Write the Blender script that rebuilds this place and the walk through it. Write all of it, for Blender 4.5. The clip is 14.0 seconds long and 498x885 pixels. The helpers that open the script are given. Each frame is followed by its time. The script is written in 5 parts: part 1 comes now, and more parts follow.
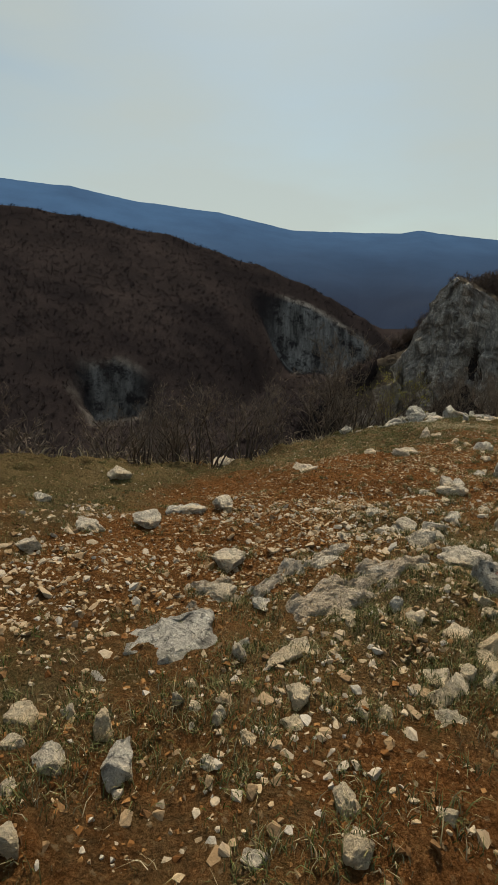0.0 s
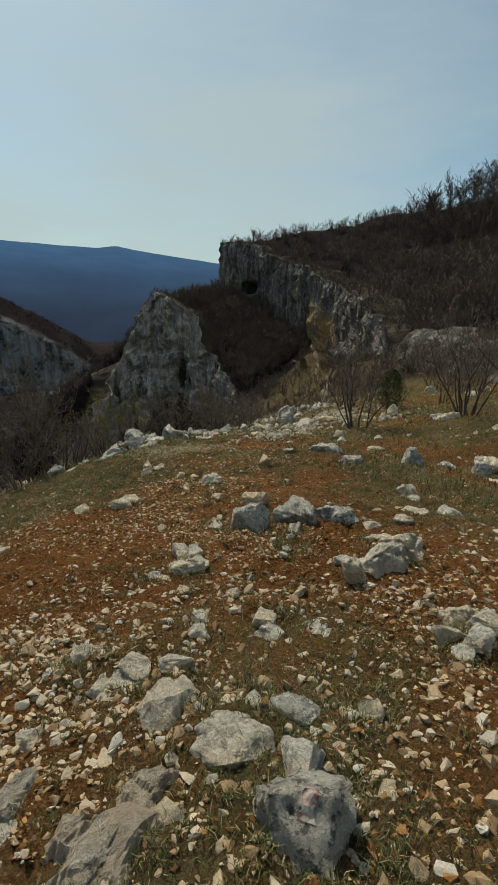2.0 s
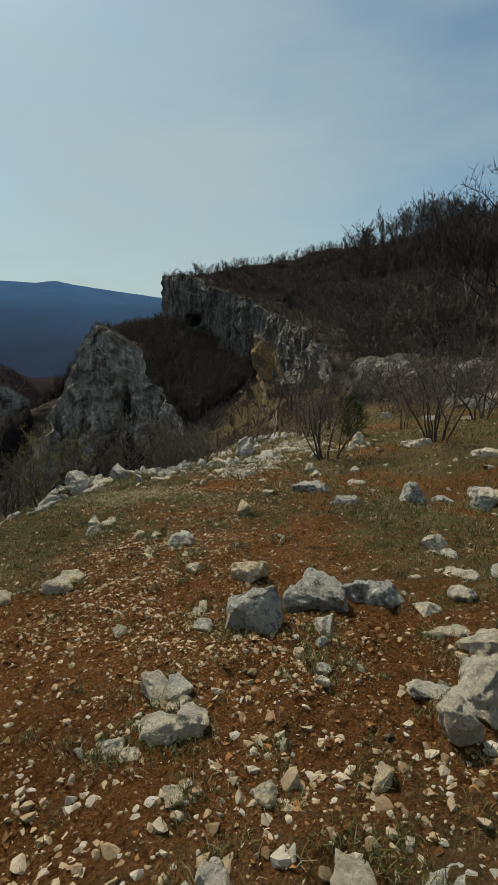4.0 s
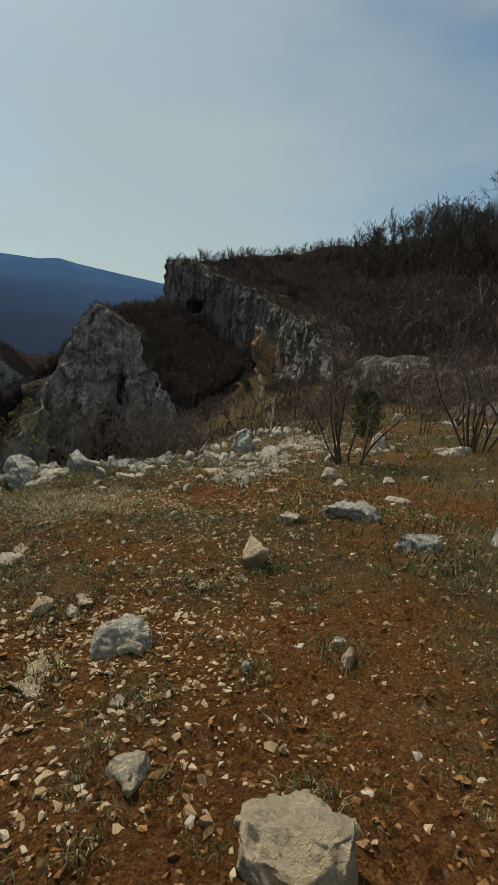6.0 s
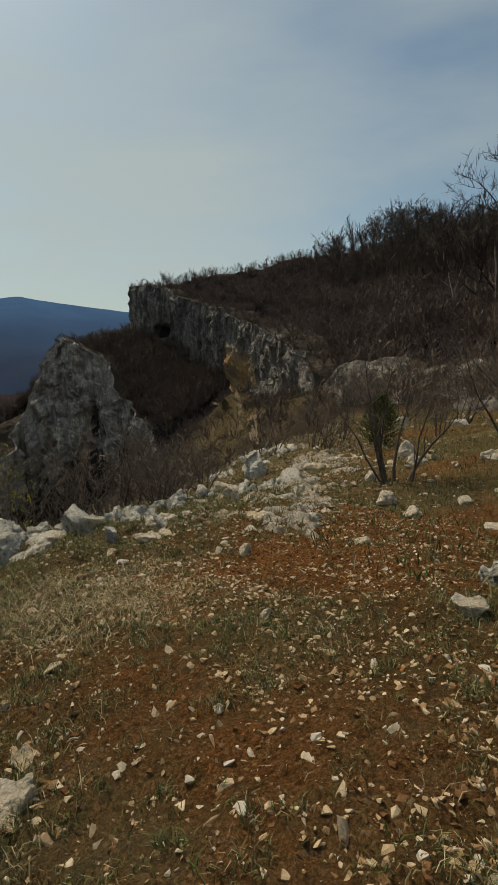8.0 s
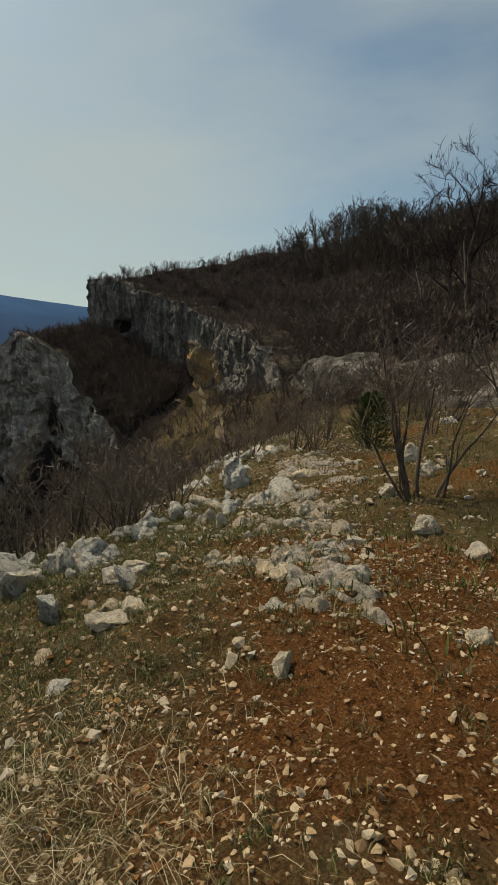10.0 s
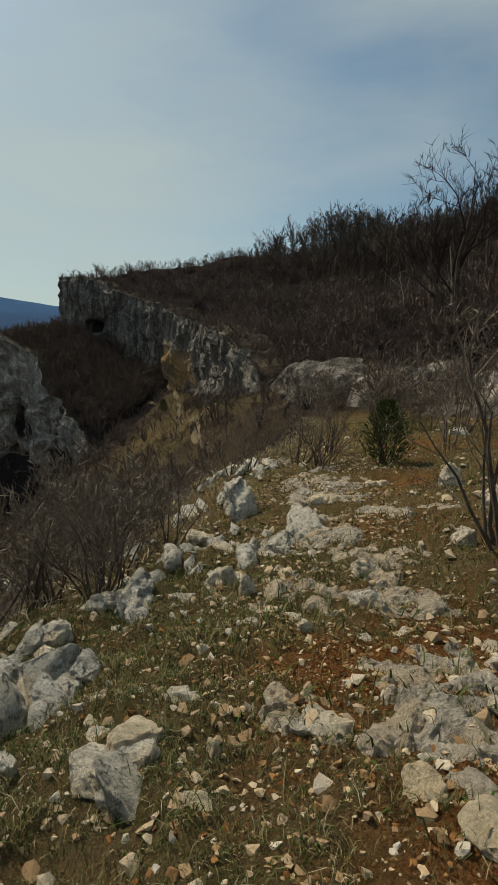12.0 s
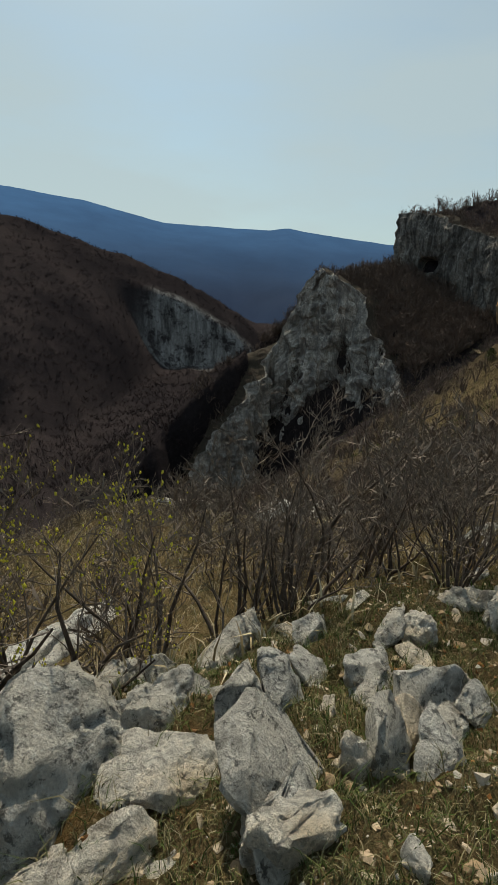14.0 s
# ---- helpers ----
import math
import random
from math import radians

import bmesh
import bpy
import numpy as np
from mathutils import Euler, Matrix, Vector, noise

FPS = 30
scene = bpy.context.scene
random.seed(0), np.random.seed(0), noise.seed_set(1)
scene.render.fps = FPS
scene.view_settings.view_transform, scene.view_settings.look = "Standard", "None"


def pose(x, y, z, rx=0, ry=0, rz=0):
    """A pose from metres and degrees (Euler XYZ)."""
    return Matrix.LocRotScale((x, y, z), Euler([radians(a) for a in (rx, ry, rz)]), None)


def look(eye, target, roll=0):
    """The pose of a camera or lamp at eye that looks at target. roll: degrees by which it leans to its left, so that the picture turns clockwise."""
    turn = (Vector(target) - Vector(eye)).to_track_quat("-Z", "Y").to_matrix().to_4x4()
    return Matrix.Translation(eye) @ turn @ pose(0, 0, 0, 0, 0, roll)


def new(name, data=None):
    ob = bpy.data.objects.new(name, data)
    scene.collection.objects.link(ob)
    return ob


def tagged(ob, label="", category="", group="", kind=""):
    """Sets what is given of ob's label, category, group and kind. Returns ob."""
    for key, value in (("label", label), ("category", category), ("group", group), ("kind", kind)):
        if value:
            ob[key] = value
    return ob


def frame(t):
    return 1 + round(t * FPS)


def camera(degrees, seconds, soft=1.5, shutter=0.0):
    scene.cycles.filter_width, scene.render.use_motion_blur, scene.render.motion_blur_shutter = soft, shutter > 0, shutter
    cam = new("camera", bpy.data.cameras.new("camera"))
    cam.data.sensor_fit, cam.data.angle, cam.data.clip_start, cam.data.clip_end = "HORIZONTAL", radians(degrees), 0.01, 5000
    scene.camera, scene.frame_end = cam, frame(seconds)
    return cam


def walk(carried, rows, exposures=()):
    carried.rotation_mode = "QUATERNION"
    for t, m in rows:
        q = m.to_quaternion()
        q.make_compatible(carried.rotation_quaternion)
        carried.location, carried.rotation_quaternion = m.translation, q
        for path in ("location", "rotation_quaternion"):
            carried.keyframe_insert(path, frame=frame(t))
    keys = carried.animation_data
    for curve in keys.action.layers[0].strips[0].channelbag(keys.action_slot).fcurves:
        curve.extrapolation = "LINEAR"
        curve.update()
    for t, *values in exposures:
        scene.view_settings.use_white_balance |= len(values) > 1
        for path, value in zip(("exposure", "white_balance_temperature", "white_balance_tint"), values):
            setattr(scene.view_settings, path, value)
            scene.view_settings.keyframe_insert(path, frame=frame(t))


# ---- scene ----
cam = camera(51.3, 14.0)
PATH = [
    (0, look((0.000, 0.000, 1.450), (0.207, 9.596, -1.355), 1.47)),
    (0.5, look((0.128, 0.480, 1.451), (1.467, 9.943, -1.490), -0.44)),
    (1, look((0.230, 0.903, 1.444), (2.355, 10.207, -1.543), -2.28)),
    (1.5, look((0.483, 1.338, 1.406), (4.408, 10.136, -1.274), 1.24)),
    (2, look((0.666, 1.655, 1.462), (5.782, 9.892, -0.982), 1.42)),
    (2.2, look((0.647, 1.794, 1.447), (6.189, 9.804, -0.818), 0.82)),
    (4.3, look((1.483, 3.493, 1.169), (7.666, 11.140, -0.646), 0.56)),
    (4.5, look((1.666, 3.676, 1.137), (8.031, 11.163, -0.717), 0.81)),
    (5, look((2.175, 4.266, 0.982), (8.776, 11.552, -0.845), 4.30)),
    (5.5, look((2.588, 4.961, 0.747), (9.313, 12.244, -0.575), 5.44)),
    (6, look((2.883, 5.714, 0.623), (9.007, 13.373, -1.335), 5.10)),
    (6.5, look((3.012, 6.239, 0.630), (8.683, 14.282, -1.146), 2.40)),
    (7, look((3.080, 6.805, 0.559), (8.401, 15.159, -0.816), 1.47)),
    (7.5, look((3.273, 7.310, 0.502), (8.706, 15.574, -0.979), 0.95)),
    (8, look((3.404, 7.790, 0.399), (9.875, 15.242, -1.211), -0.49)),
    (10.3, look((4.726, 10.005, 0.223), (11.824, 16.844, -1.465), 0.72)),
    (10.5, look((4.856, 10.237, 0.227), (11.934, 17.074, -1.551), 2.29)),
    (11, look((5.127, 10.761, 0.174), (12.004, 17.793, -1.629), 0.82)),
    (11.5, look((5.386, 11.339, 0.086), (12.425, 18.247, -1.566), 0.62)),
    (12, look((5.701, 11.787, 0.090), (13.060, 18.367, -1.509), 1.03)),
    (12.5, look((5.848, 12.131, 0.085), (13.459, 18.418, -1.510), 1.81)),
    (13, look((5.826, 12.558, 0.082), (13.534, 18.754, -1.399), -0.23)),
    (13.2, look((5.809, 12.692, 0.073), (12.460, 20.027, -1.329), -0.25)),
    (13.5, look((5.744, 12.834, 0.051), (9.968, 21.730, -1.686), -0.29)),
    (14, look((5.614, 12.895, 0.048), (8.050, 22.172, -2.779), 2.48)),
]
walk(cam, PATH, [(0, 0.06, 7250, 13), (1, 0.05, 7050, 11), (2, 0.02, 6500, 7), (5, -0.09, 6500, 8), (8, -0.12, 7050, 12), (11, -0.04, 7000, 11), (12.5, -0.02, 6760, 9), (14, 0.10, 6500, 9)])

# ---- light ----
SUN_AZ, SUN_EL = 4.0, 51.0          # degrees clockwise from +y, and above the horizon
world = bpy.data.worlds.new("sky")
scene.world = world
world.use_nodes = True
wn, wl = world.node_tree.nodes, world.node_tree.links
sky = wn.new("ShaderNodeTexSky")
sky.sky_type, sky.sun_disc = "NISHITA", False
sky.sun_elevation, sky.sun_rotation = radians(SUN_EL), radians(SUN_AZ)
sky.air_density, sky.dust_density, sky.ozone_density, sky.altitude = 1.0, 2.2, 0.5, 600
wn["Background"].inputs["Strength"].default_value = 0.09
veil = wn.new("ShaderNodeMix")
veil.data_type = "RGBA"
wc, wm = wn.new("ShaderNodeTexCoord"), wn.new("ShaderNodeMapping")
wm.inputs["Scale"].default_value = (1.0, 1.0, 3.4)
wl.new(wc.outputs["Generated"], wm.inputs["Vector"])
cloud = wn.new("ShaderNodeTexNoise")
cloud.inputs["Scale"].default_value, cloud.inputs["Detail"].default_value = 1.5, 6
wl.new(wm.outputs[0], cloud.inputs["Vector"])
thick = wn.new("ShaderNodeMapRange")
thick.inputs["From Min"].default_value, thick.inputs["From Max"].default_value = 0.34, 0.66
thick.inputs["To Min"].default_value, thick.inputs["To Max"].default_value = 0.06, 0.80
wl.new(cloud.outputs["Fac"], thick.inputs["Value"])
wl.new(thick.outputs[0], veil.inputs["Factor"])
air = wn.new("ShaderNodeMix")
air.data_type, air.blend_type = "RGBA", "MULTIPLY"
air.inputs["Factor"].default_value = 1.0
air.inputs["B"].default_value = (0.82, 1.0, 0.97, 1)
wl.new(sky.outputs[0], air.inputs["A"])
wl.new(air.outputs["Result"], veil.inputs["A"])
veil.inputs["B"].default_value = (5.0, 5.95, 6.0, 1)
wl.new(veil.outputs["Result"], wn["Background"].inputs["Color"])
sun = new("sun", bpy.data.lights.new("sun", "SUN"))
sun.data.energy, sun.data.angle, sun.data.color = 3.85, radians(1.5), (1.0, 0.91, 0.74)
sun.matrix_world = look((math.sin(radians(SUN_AZ)) * 50, math.cos(radians(SUN_AZ)) * 50, 50 * math.tan(radians(SUN_EL))), (0, 0, 0))
scene.view_settings.exposure = 0.0


# ---- materials ----
def mat(name, rough=0.9):
    m = bpy.data.materials.new(name)
    m.use_nodes = True
    b = m.node_tree.nodes["Principled BSDF"]
    b.inputs["Roughness"].default_value = rough
    b.inputs["Specular IOR Level"].default_value = 0.06
    return m, m.node_tree.nodes, m.node_tree.links, b


def node(nodes, kind, **values):
    n = nodes.new("ShaderNode" + kind)
    for k, v in values.items():
        n.inputs[k].default_value = v
    return n


def tex(nodes, links, scale, detail=6, rough=0.6, coords="Object"):
    c = nodes.new("ShaderNodeTexCoord")
    t = node(nodes, "TexNoise", Scale=scale, Detail=detail, Roughness=rough)
    links.new(c.outputs[coords], t.inputs["Vector"])
    return t.outputs["Fac"]


def ramp(nodes, links, fac, stops):
    r = nodes.new("ShaderNodeValToRGB")
    while len(r.color_ramp.elements) < len(stops):
        r.color_ramp.elements.new(0.5)
    for e, (p, c) in zip(r.color_ramp.elements, stops):
        e.position, e.color = p, (*c, 1) if len(c) == 3 else c
    links.new(fac, r.inputs["Fac"])
    return r.outputs["Color"]


def mix(nodes, links, fac, a, b, mode="MIX"):
    m = nodes.new("ShaderNodeMix")
    m.data_type, m.blend_type = "RGBA", mode
    for value, socket in ((fac, m.inputs["Factor"]), (a, m.inputs["A"]), (b, m.inputs["B"])):
        if isinstance(value, bpy.types.NodeSocket):
            links.new(value, socket)
        else:
            socket.default_value = value if isinstance(value, float) else (*value, 1)
    return m.outputs["Result"]


def bump(nodes, links, bsdf, height, strength, distance):
    b = node(nodes, "Bump", Strength=strength, Distance=distance)
    links.new(height, b.inputs["Height"])
    links.new(b.outputs["Normal"], bsdf.inputs["Normal"])


BW = [(0.0, (0, 0, 0)), (1.0, (1, 1, 1))]


def step(nodes, links, fac, lo, hi):
    return ramp(nodes, links, fac, [(lo, (0, 0, 0)), (hi, (1, 1, 1))])


def soil_material():
    m, n, l, b = mat("red_soil", 1.0)
    b.inputs["Specular IOR Level"].default_value = 0.0
    fine, mid, big = tex(n, l, 80, 10, 0.75), tex(n, l, 7, 9, 0.7), tex(n, l, 0.7, 5)
    soil = ramp(n, l, fine, [(0.28, (0.058, 0.025, 0.010)), (0.42, (0.195, 0.086, 0.031)), (0.56, (0.35, 0.168, 0.066)), (0.72, (0.56, 0.36, 0.19))])
    soil = mix(n, l, ramp(n, l, tex(n, l, 19, 6, 0.7), [(0.36, (0.75, 0.75, 0.75)), (0.50, (0, 0, 0))]), soil, (0.060, 0.026, 0.010))
    dry = ramp(n, l, fine, [(0.28, (0.080, 0.060, 0.032)), (0.5, (0.215, 0.163, 0.086)), (0.66, (0.31, 0.24, 0.13)), (0.82, (0.42, 0.33, 0.19))])
    moss = mix(n, l, ramp(n, l, tex(n, l, 2.6, 6, 0.7), [(0.48, (0, 0, 0)), (0.62, (0.6, 0.6, 0.6))]), dry, (0.10, 0.102, 0.038))
    at = n.new("ShaderNodeAttribute")
    at.attribute_name = "turf"
    patch = n.new("ShaderNodeMath")
    patch.operation = "MULTIPLY_ADD"
    l.new(mid, patch.inputs[0])
    patch.inputs[1].default_value = 0.9
    sub = n.new("ShaderNodeMath")
    sub.operation = "SUBTRACT"
    l.new(at.outputs["Fac"], sub.inputs[0])
    sub.inputs[1].default_value = 0.45
    l.new(sub.outputs[0], patch.inputs[2])
    col = mix(n, l, step(n, l, patch.outputs[0], 0.30, 0.78), soil, moss)
    sc = n.new("ShaderNodeAttribute")
    sc.attribute_name = "scrub"
    wide, tuft = tex(n, l, 0.12, 7, 0.65), tex(n, l, 1.3, 9, 0.75)
    litter = ramp(n, l, tuft, [(0.3, (0.024, 0.0205, 0.0225)), (0.55, (0.039, 0.0335, 0.036)), (0.8, (0.062, 0.054, 0.055))])
    litter = mix(n, l, ramp(n, l, wide, [(0.56, (0, 0, 0)), (0.75, (0.3, 0.3, 0.3))]), litter, (0.035, 0.03, 0.022))
    litter = mix(n, l, 1.0, litter, ramp(n, l, tex(n, l, 0.016, 7, 0.7), [(0.36, (0.55, 0.56, 0.60)), (0.64, (1.3, 1.25, 1.2))]), "MULTIPLY")
    col = mix(n, l, sc.outputs["Fac"], col, litter)
    # bare rock faces across the gorge
    cr = n.new("ShaderNodeAttribute")
    cr.attribute_name = "crag"
    place, squash = n.new("ShaderNodeTexCoord"), n.new("ShaderNodeMapping")
    squash.inputs["Scale"].default_value = (0.16, 0.05, 0.025)
    l.new(place.outputs["Object"], squash.inputs["Vector"])
    streak = node(n, "TexNoise", Scale=1.0, Detail=9.0, Roughness=0.7)
    l.new(squash.outputs[0], streak.inputs["Vector"])
    face = ramp(n, l, streak.outputs["Fac"], [(0.36, (0.07, 0.068, 0.067)), (0.50, (0.21, 0.206, 0.203)), (0.64, (0.35, 0.345, 0.34))])
    cover = n.new("ShaderNodeMath")
    cover.operation = "MULTIPLY"
    l.new(cr.outputs["Fac"], cover.inputs[0])
    l.new(ramp(n, l, tex(n, l, 0.09, 6, 0.7), [(0.40, (0.1, 0.1, 0.1)), (0.50, (1, 1, 1))]), cover.inputs[1])
    col = mix(n, l, cover.outputs[0], col, face)
    pale = ramp(n, l, big, [(0.35, (0.68, 0.66, 0.63)), (0.7, (1.0, 0.96, 0.91))])
    # small stones and clods bedded in the earth
    where = n.new("ShaderNodeTexCoord")
    grit = node(n, "TexVoronoi", Scale=34.0)
    bent = node(n, "TexNoise", Scale=45.0, Detail=3.0)
    l.new(where.outputs["Object"], bent.inputs["Vector"])
    shift = n.new("ShaderNodeVectorMath")
    shift.operation = "MULTIPLY_ADD"
    l.new(bent.outputs["Color"], shift.inputs[0])
    shift.inputs[1].default_value = (0.035, 0.035, 0.035)
    l.new(where.outputs["Object"], shift.inputs[2])
    l.new(shift.outputs[0], grit.inputs["Vector"])
    split = n.new("ShaderNodeSeparateColor")
    l.new(grit.outputs["Color"], split.inputs[0])
    chip = n.new("ShaderNodeMath")
    chip.operation = "MULTIPLY"
    l.new(step(n, l, split.outputs[0], 0.74, 0.80), chip.inputs[0])
    l.new(ramp(n, l, grit.outputs["Distance"], [(0.30, (1, 1, 1)), (0.42, (0, 0, 0))]), chip.inputs[1])
    less = n.new("ShaderNodeMath")
    less.operation = "MULTIPLY"
    l.new(chip.outputs[0], less.inputs[0])
    l.new(ramp(n, l, sc.outputs["Fac"], [(0.0, (0.6, 0.6, 0.6)), (0.3, (0, 0, 0))]), less.inputs[1])
    stone = ramp(n, l, split.outputs[1], [(0.0, (0.20, 0.11, 0.05)), (0.5, (0.38, 0.26, 0.14)), (1.0, (0.56, 0.45, 0.30))])
    col = mix(n, l, less.outputs[0], col, stone)
    l.new(mix(n, l, 1.0, col, pale, "MULTIPLY"), b.inputs["Base Color"])
    rise = n.new("ShaderNodeMath")
    rise.operation = "MULTIPLY_ADD"
    l.new(tex(n, l, 24, 7, 0.7), rise.inputs[0])
    rise.inputs[1].default_value = 2.6
    l.new(fine, rise.inputs[2])
    bump(n, l, b, rise.outputs[0], 1.0, 0.055)
    return m


def stone_material(name, light, tan, lichen=0.5, scale=1.0, crack=1.0):
    """Grey limestone: pale crust, dark lichen, tan breaks, and a tint of its own for each stone."""
    m, n, l, b = mat(name, 0.92)
    info = n.new("ShaderNodeObjectInfo")
    fine, mid, big = tex(n, l, 60 * scale, 8, 0.7), tex(n, l, 11 * scale, 9, 0.7), tex(n, l, 2.6 * scale, 6)
    dark = tuple(c * 0.45 for c in light)
    col = ramp(n, l, mid, [(0.36, dark), (0.47, tuple(c * 0.75 for c in light)), (0.62, light)])
    col = mix(n, l, ramp(n, l, big, [(0.48, (0, 0, 0)), (0.66, (0.8, 0.8, 0.8))]), col, tan)
    col = mix(n, l, ramp(n, l, info.outputs["Random"], [(0.15, (0, 0, 0)), (1.0, (0.55, 0.55, 0.55))]), col, tan)
    spots = tex(n, l, 17 * scale, 9, 0.72)
    col = mix(n, l, ramp(n, l, spots, [(0.60 - 0.08 * lichen, (0, 0, 0)), (0.65 - 0.08 * lichen, (lichen, lichen, lichen))]), col, (0.035, 0.035, 0.032))
    col = mix(n, l, ramp(n, l, big, [(0.36, (lichen * 0.8, lichen * 0.8, lichen * 0.8)), (0.46, (0, 0, 0))]), col, (0.075, 0.072, 0.066))
    crust = tex(n, l, 21 * scale, 9, 0.75)
    col = mix(n, l, ramp(n, l, crust, [(0.56, (0, 0, 0)), (0.60, (lichen * 0.7, lichen * 0.7, lichen * 0.7))]), col, (0.72, 0.72, 0.68))
    col = mix(n, l, 0.5, col, ramp(n, l, fine, [(0.2, (0.3, 0.3, 0.3)), (0.8, (1.6, 1.6, 1.6))]), "MULTIPLY")
    l.new(col, b.inputs["Base Color"])
    add = n.new("ShaderNodeMath")
    add.operation = "MULTIPLY_ADD"
    l.new(mid, add.inputs[0])
    add.inputs[1].default_value = 2.0
    l.new(fine, add.inputs[2])
    bump(n, l, b, add.outputs[0], 1.0, 0.045 / scale)
    return m


def pebble_material(name, stops):
    m, n, l, b = mat(name, 0.95)
    g = n.new("ShaderNodeNewGeometry")
    col = ramp(n, l, g.outputs["Random Per Island"], stops)
    fine = tex(n, l, 90, 5)
    l.new(mix(n, l, 0.5, col, ramp(n, l, fine, [(0.2, (0.4, 0.4, 0.4)), (0.8, (1.5, 1.5, 1.5))]), "MULTIPLY"), b.inputs["Base Color"])
    bump(n, l, b, fine, 0.5, 0.01)
    return m


def blade_material(name, stops, rough=0.7):
    m, n, l, b = mat(name, rough)
    g = n.new("ShaderNodeNewGeometry")
    l.new(ramp(n, l, g.outputs["Random Per Island"], stops), b.inputs["Base Color"])
    return m


def bark_material(name, dark, light):
    m, n, l, b = mat(name, 0.9)
    f = tex(n, l, 14, 6, 0.7)
    l.new(ramp(n, l, f, [(0.3, dark), (0.7, light)]), b.inputs["Base Color"])
    bump(n, l, b, f, 0.5, 0.02)
    return m


def cliff_material(name, ochre, pale=1.0):
    """Weathered cliff: grey limestone with dark vertical streaks, and ochre breaks low on the face where ochre is 1."""
    m, n, l, b = mat(name, 0.95)
    c = n.new("ShaderNodeTexCoord")
    squash = n.new("ShaderNodeMapping")
    squash.inputs["Scale"].default_value = (0.55, 0.55, 0.07)
    l.new(c.outputs["Object"], squash.inputs["Vector"])
    streak = node(n, "TexNoise", Scale=1.0, Detail=8, Roughness=0.7)
    l.new(squash.outputs[0], streak.inputs["Vector"])
    fine, mid = tex(n, l, 1.6, 9, 0.75), tex(n, l, 0.16, 5)
    col = ramp(n, l, fine, [(0.3, (0.10 * pale, 0.090 * pale, 0.078 * pale)), (0.5, (0.27 * pale, 0.242 * pale, 0.207 * pale)), (0.72, (0.46 * pale, 0.42 * pale, 0.37 * pale))])
    col = mix(n, l, ramp(n, l, streak.outputs["Fac"], [(0.42, (0.85, 0.85, 0.85)), (0.6, (0, 0, 0))]), col, (0.055 * pale**2, 0.05 * pale**2, 0.046 * pale**2))
    at = n.new("ShaderNodeAttribute")
    at.attribute_name = "ochre"
    mul = n.new("ShaderNodeMath")
    mul.operation = "MULTIPLY"
    l.new(at.outputs["Fac"], mul.inputs[0])
    l.new(step(n, l, fine, 0.26, 0.46), mul.inputs[1])
    col = mix(n, l, mul.outputs[0], col, ochre)
    l.new(mix(n, l, 0.6, col, ramp(n, l, mid, [(0.3, (0.55, 0.55, 0.55)), (0.7, (1.3, 1.3, 1.3))]), "MULTIPLY"), b.inputs["Base Color"])
    bump(n, l, b, fine, 1.0, 0.5)
    return m


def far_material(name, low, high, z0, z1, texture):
    """A distant range; the haze of kilometres of air is painted as blue glow."""
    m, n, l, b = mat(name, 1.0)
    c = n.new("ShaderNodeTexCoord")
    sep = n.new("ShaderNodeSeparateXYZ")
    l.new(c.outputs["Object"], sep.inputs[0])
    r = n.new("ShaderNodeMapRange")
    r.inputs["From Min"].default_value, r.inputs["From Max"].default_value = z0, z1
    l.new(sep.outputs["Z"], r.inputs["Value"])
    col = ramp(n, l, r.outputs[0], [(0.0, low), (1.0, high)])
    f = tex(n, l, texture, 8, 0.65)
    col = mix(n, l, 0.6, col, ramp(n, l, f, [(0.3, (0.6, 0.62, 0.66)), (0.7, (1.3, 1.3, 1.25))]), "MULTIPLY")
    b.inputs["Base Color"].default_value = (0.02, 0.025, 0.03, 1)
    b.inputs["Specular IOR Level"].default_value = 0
    # haze colour goes into emission, lighter with height
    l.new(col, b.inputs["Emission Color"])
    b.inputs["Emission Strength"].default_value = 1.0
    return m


M_SOIL = soil_material()
M_STONE = stone_material("grey_limestone", (0.88, 0.82, 0.71), (0.72, 0.57, 0.38), 0.4)
M_LICHEN = stone_material("lichened_limestone", (0.76, 0.73, 0.66), (0.55, 0.50, 0.41), 0.68)
M_TAN = stone_material("tan_limestone", (0.88, 0.76, 0.58), (0.76, 0.57, 0.34), 0.12)
M_SLAB = stone_material("worn_bedrock", (0.64, 0.57, 0.47), (0.54, 0.42, 0.29), 0.5)
M_PEBBLE = pebble_material("pale_gravel", [(0.0, (0.10, 0.047, 0.02)), (0.3, (0.22, 0.125, 0.058)), (0.55, (0.40, 0.28, 0.16)), (0.8, (0.49, 0.37, 0.23)), (1.0, (0.56, 0.46, 0.33))])
M_CLOD = pebble_material("earth_clods", [(0.0, (0.10, 0.042, 0.015)), (0.5, (0.23, 0.105, 0.036)), (1.0, (0.36, 0.19, 0.075))])
M_RUBBLE = pebble_material("limestone_rubble", [(0.0, (0.24, 0.15, 0.08)), (0.35, (0.36, 0.265, 0.165)), (0.7, (0.47, 0.385, 0.28)), (1.0, (0.46, 0.42, 0.36))])
M_GRASS = blade_material("spring_grass", [(0.0, (0.045, 0.080, 0.016)), (0.4, (0.085, 0.118, 0.030)), (0.6, (0.17, 0.145, 0.06)), (0.8, (0.20, 0.165, 0.085)), (1.0, (0.28, 0.23, 0.13))])
M_TUFT = blade_material("grey_green_tufts", [(0.0, (0.072, 0.090, 0.030)), (0.45, (0.135, 0.142, 0.056)), (0.75, (0.22, 0.19, 0.095)), (1.0, (0.35, 0.29, 0.18))])
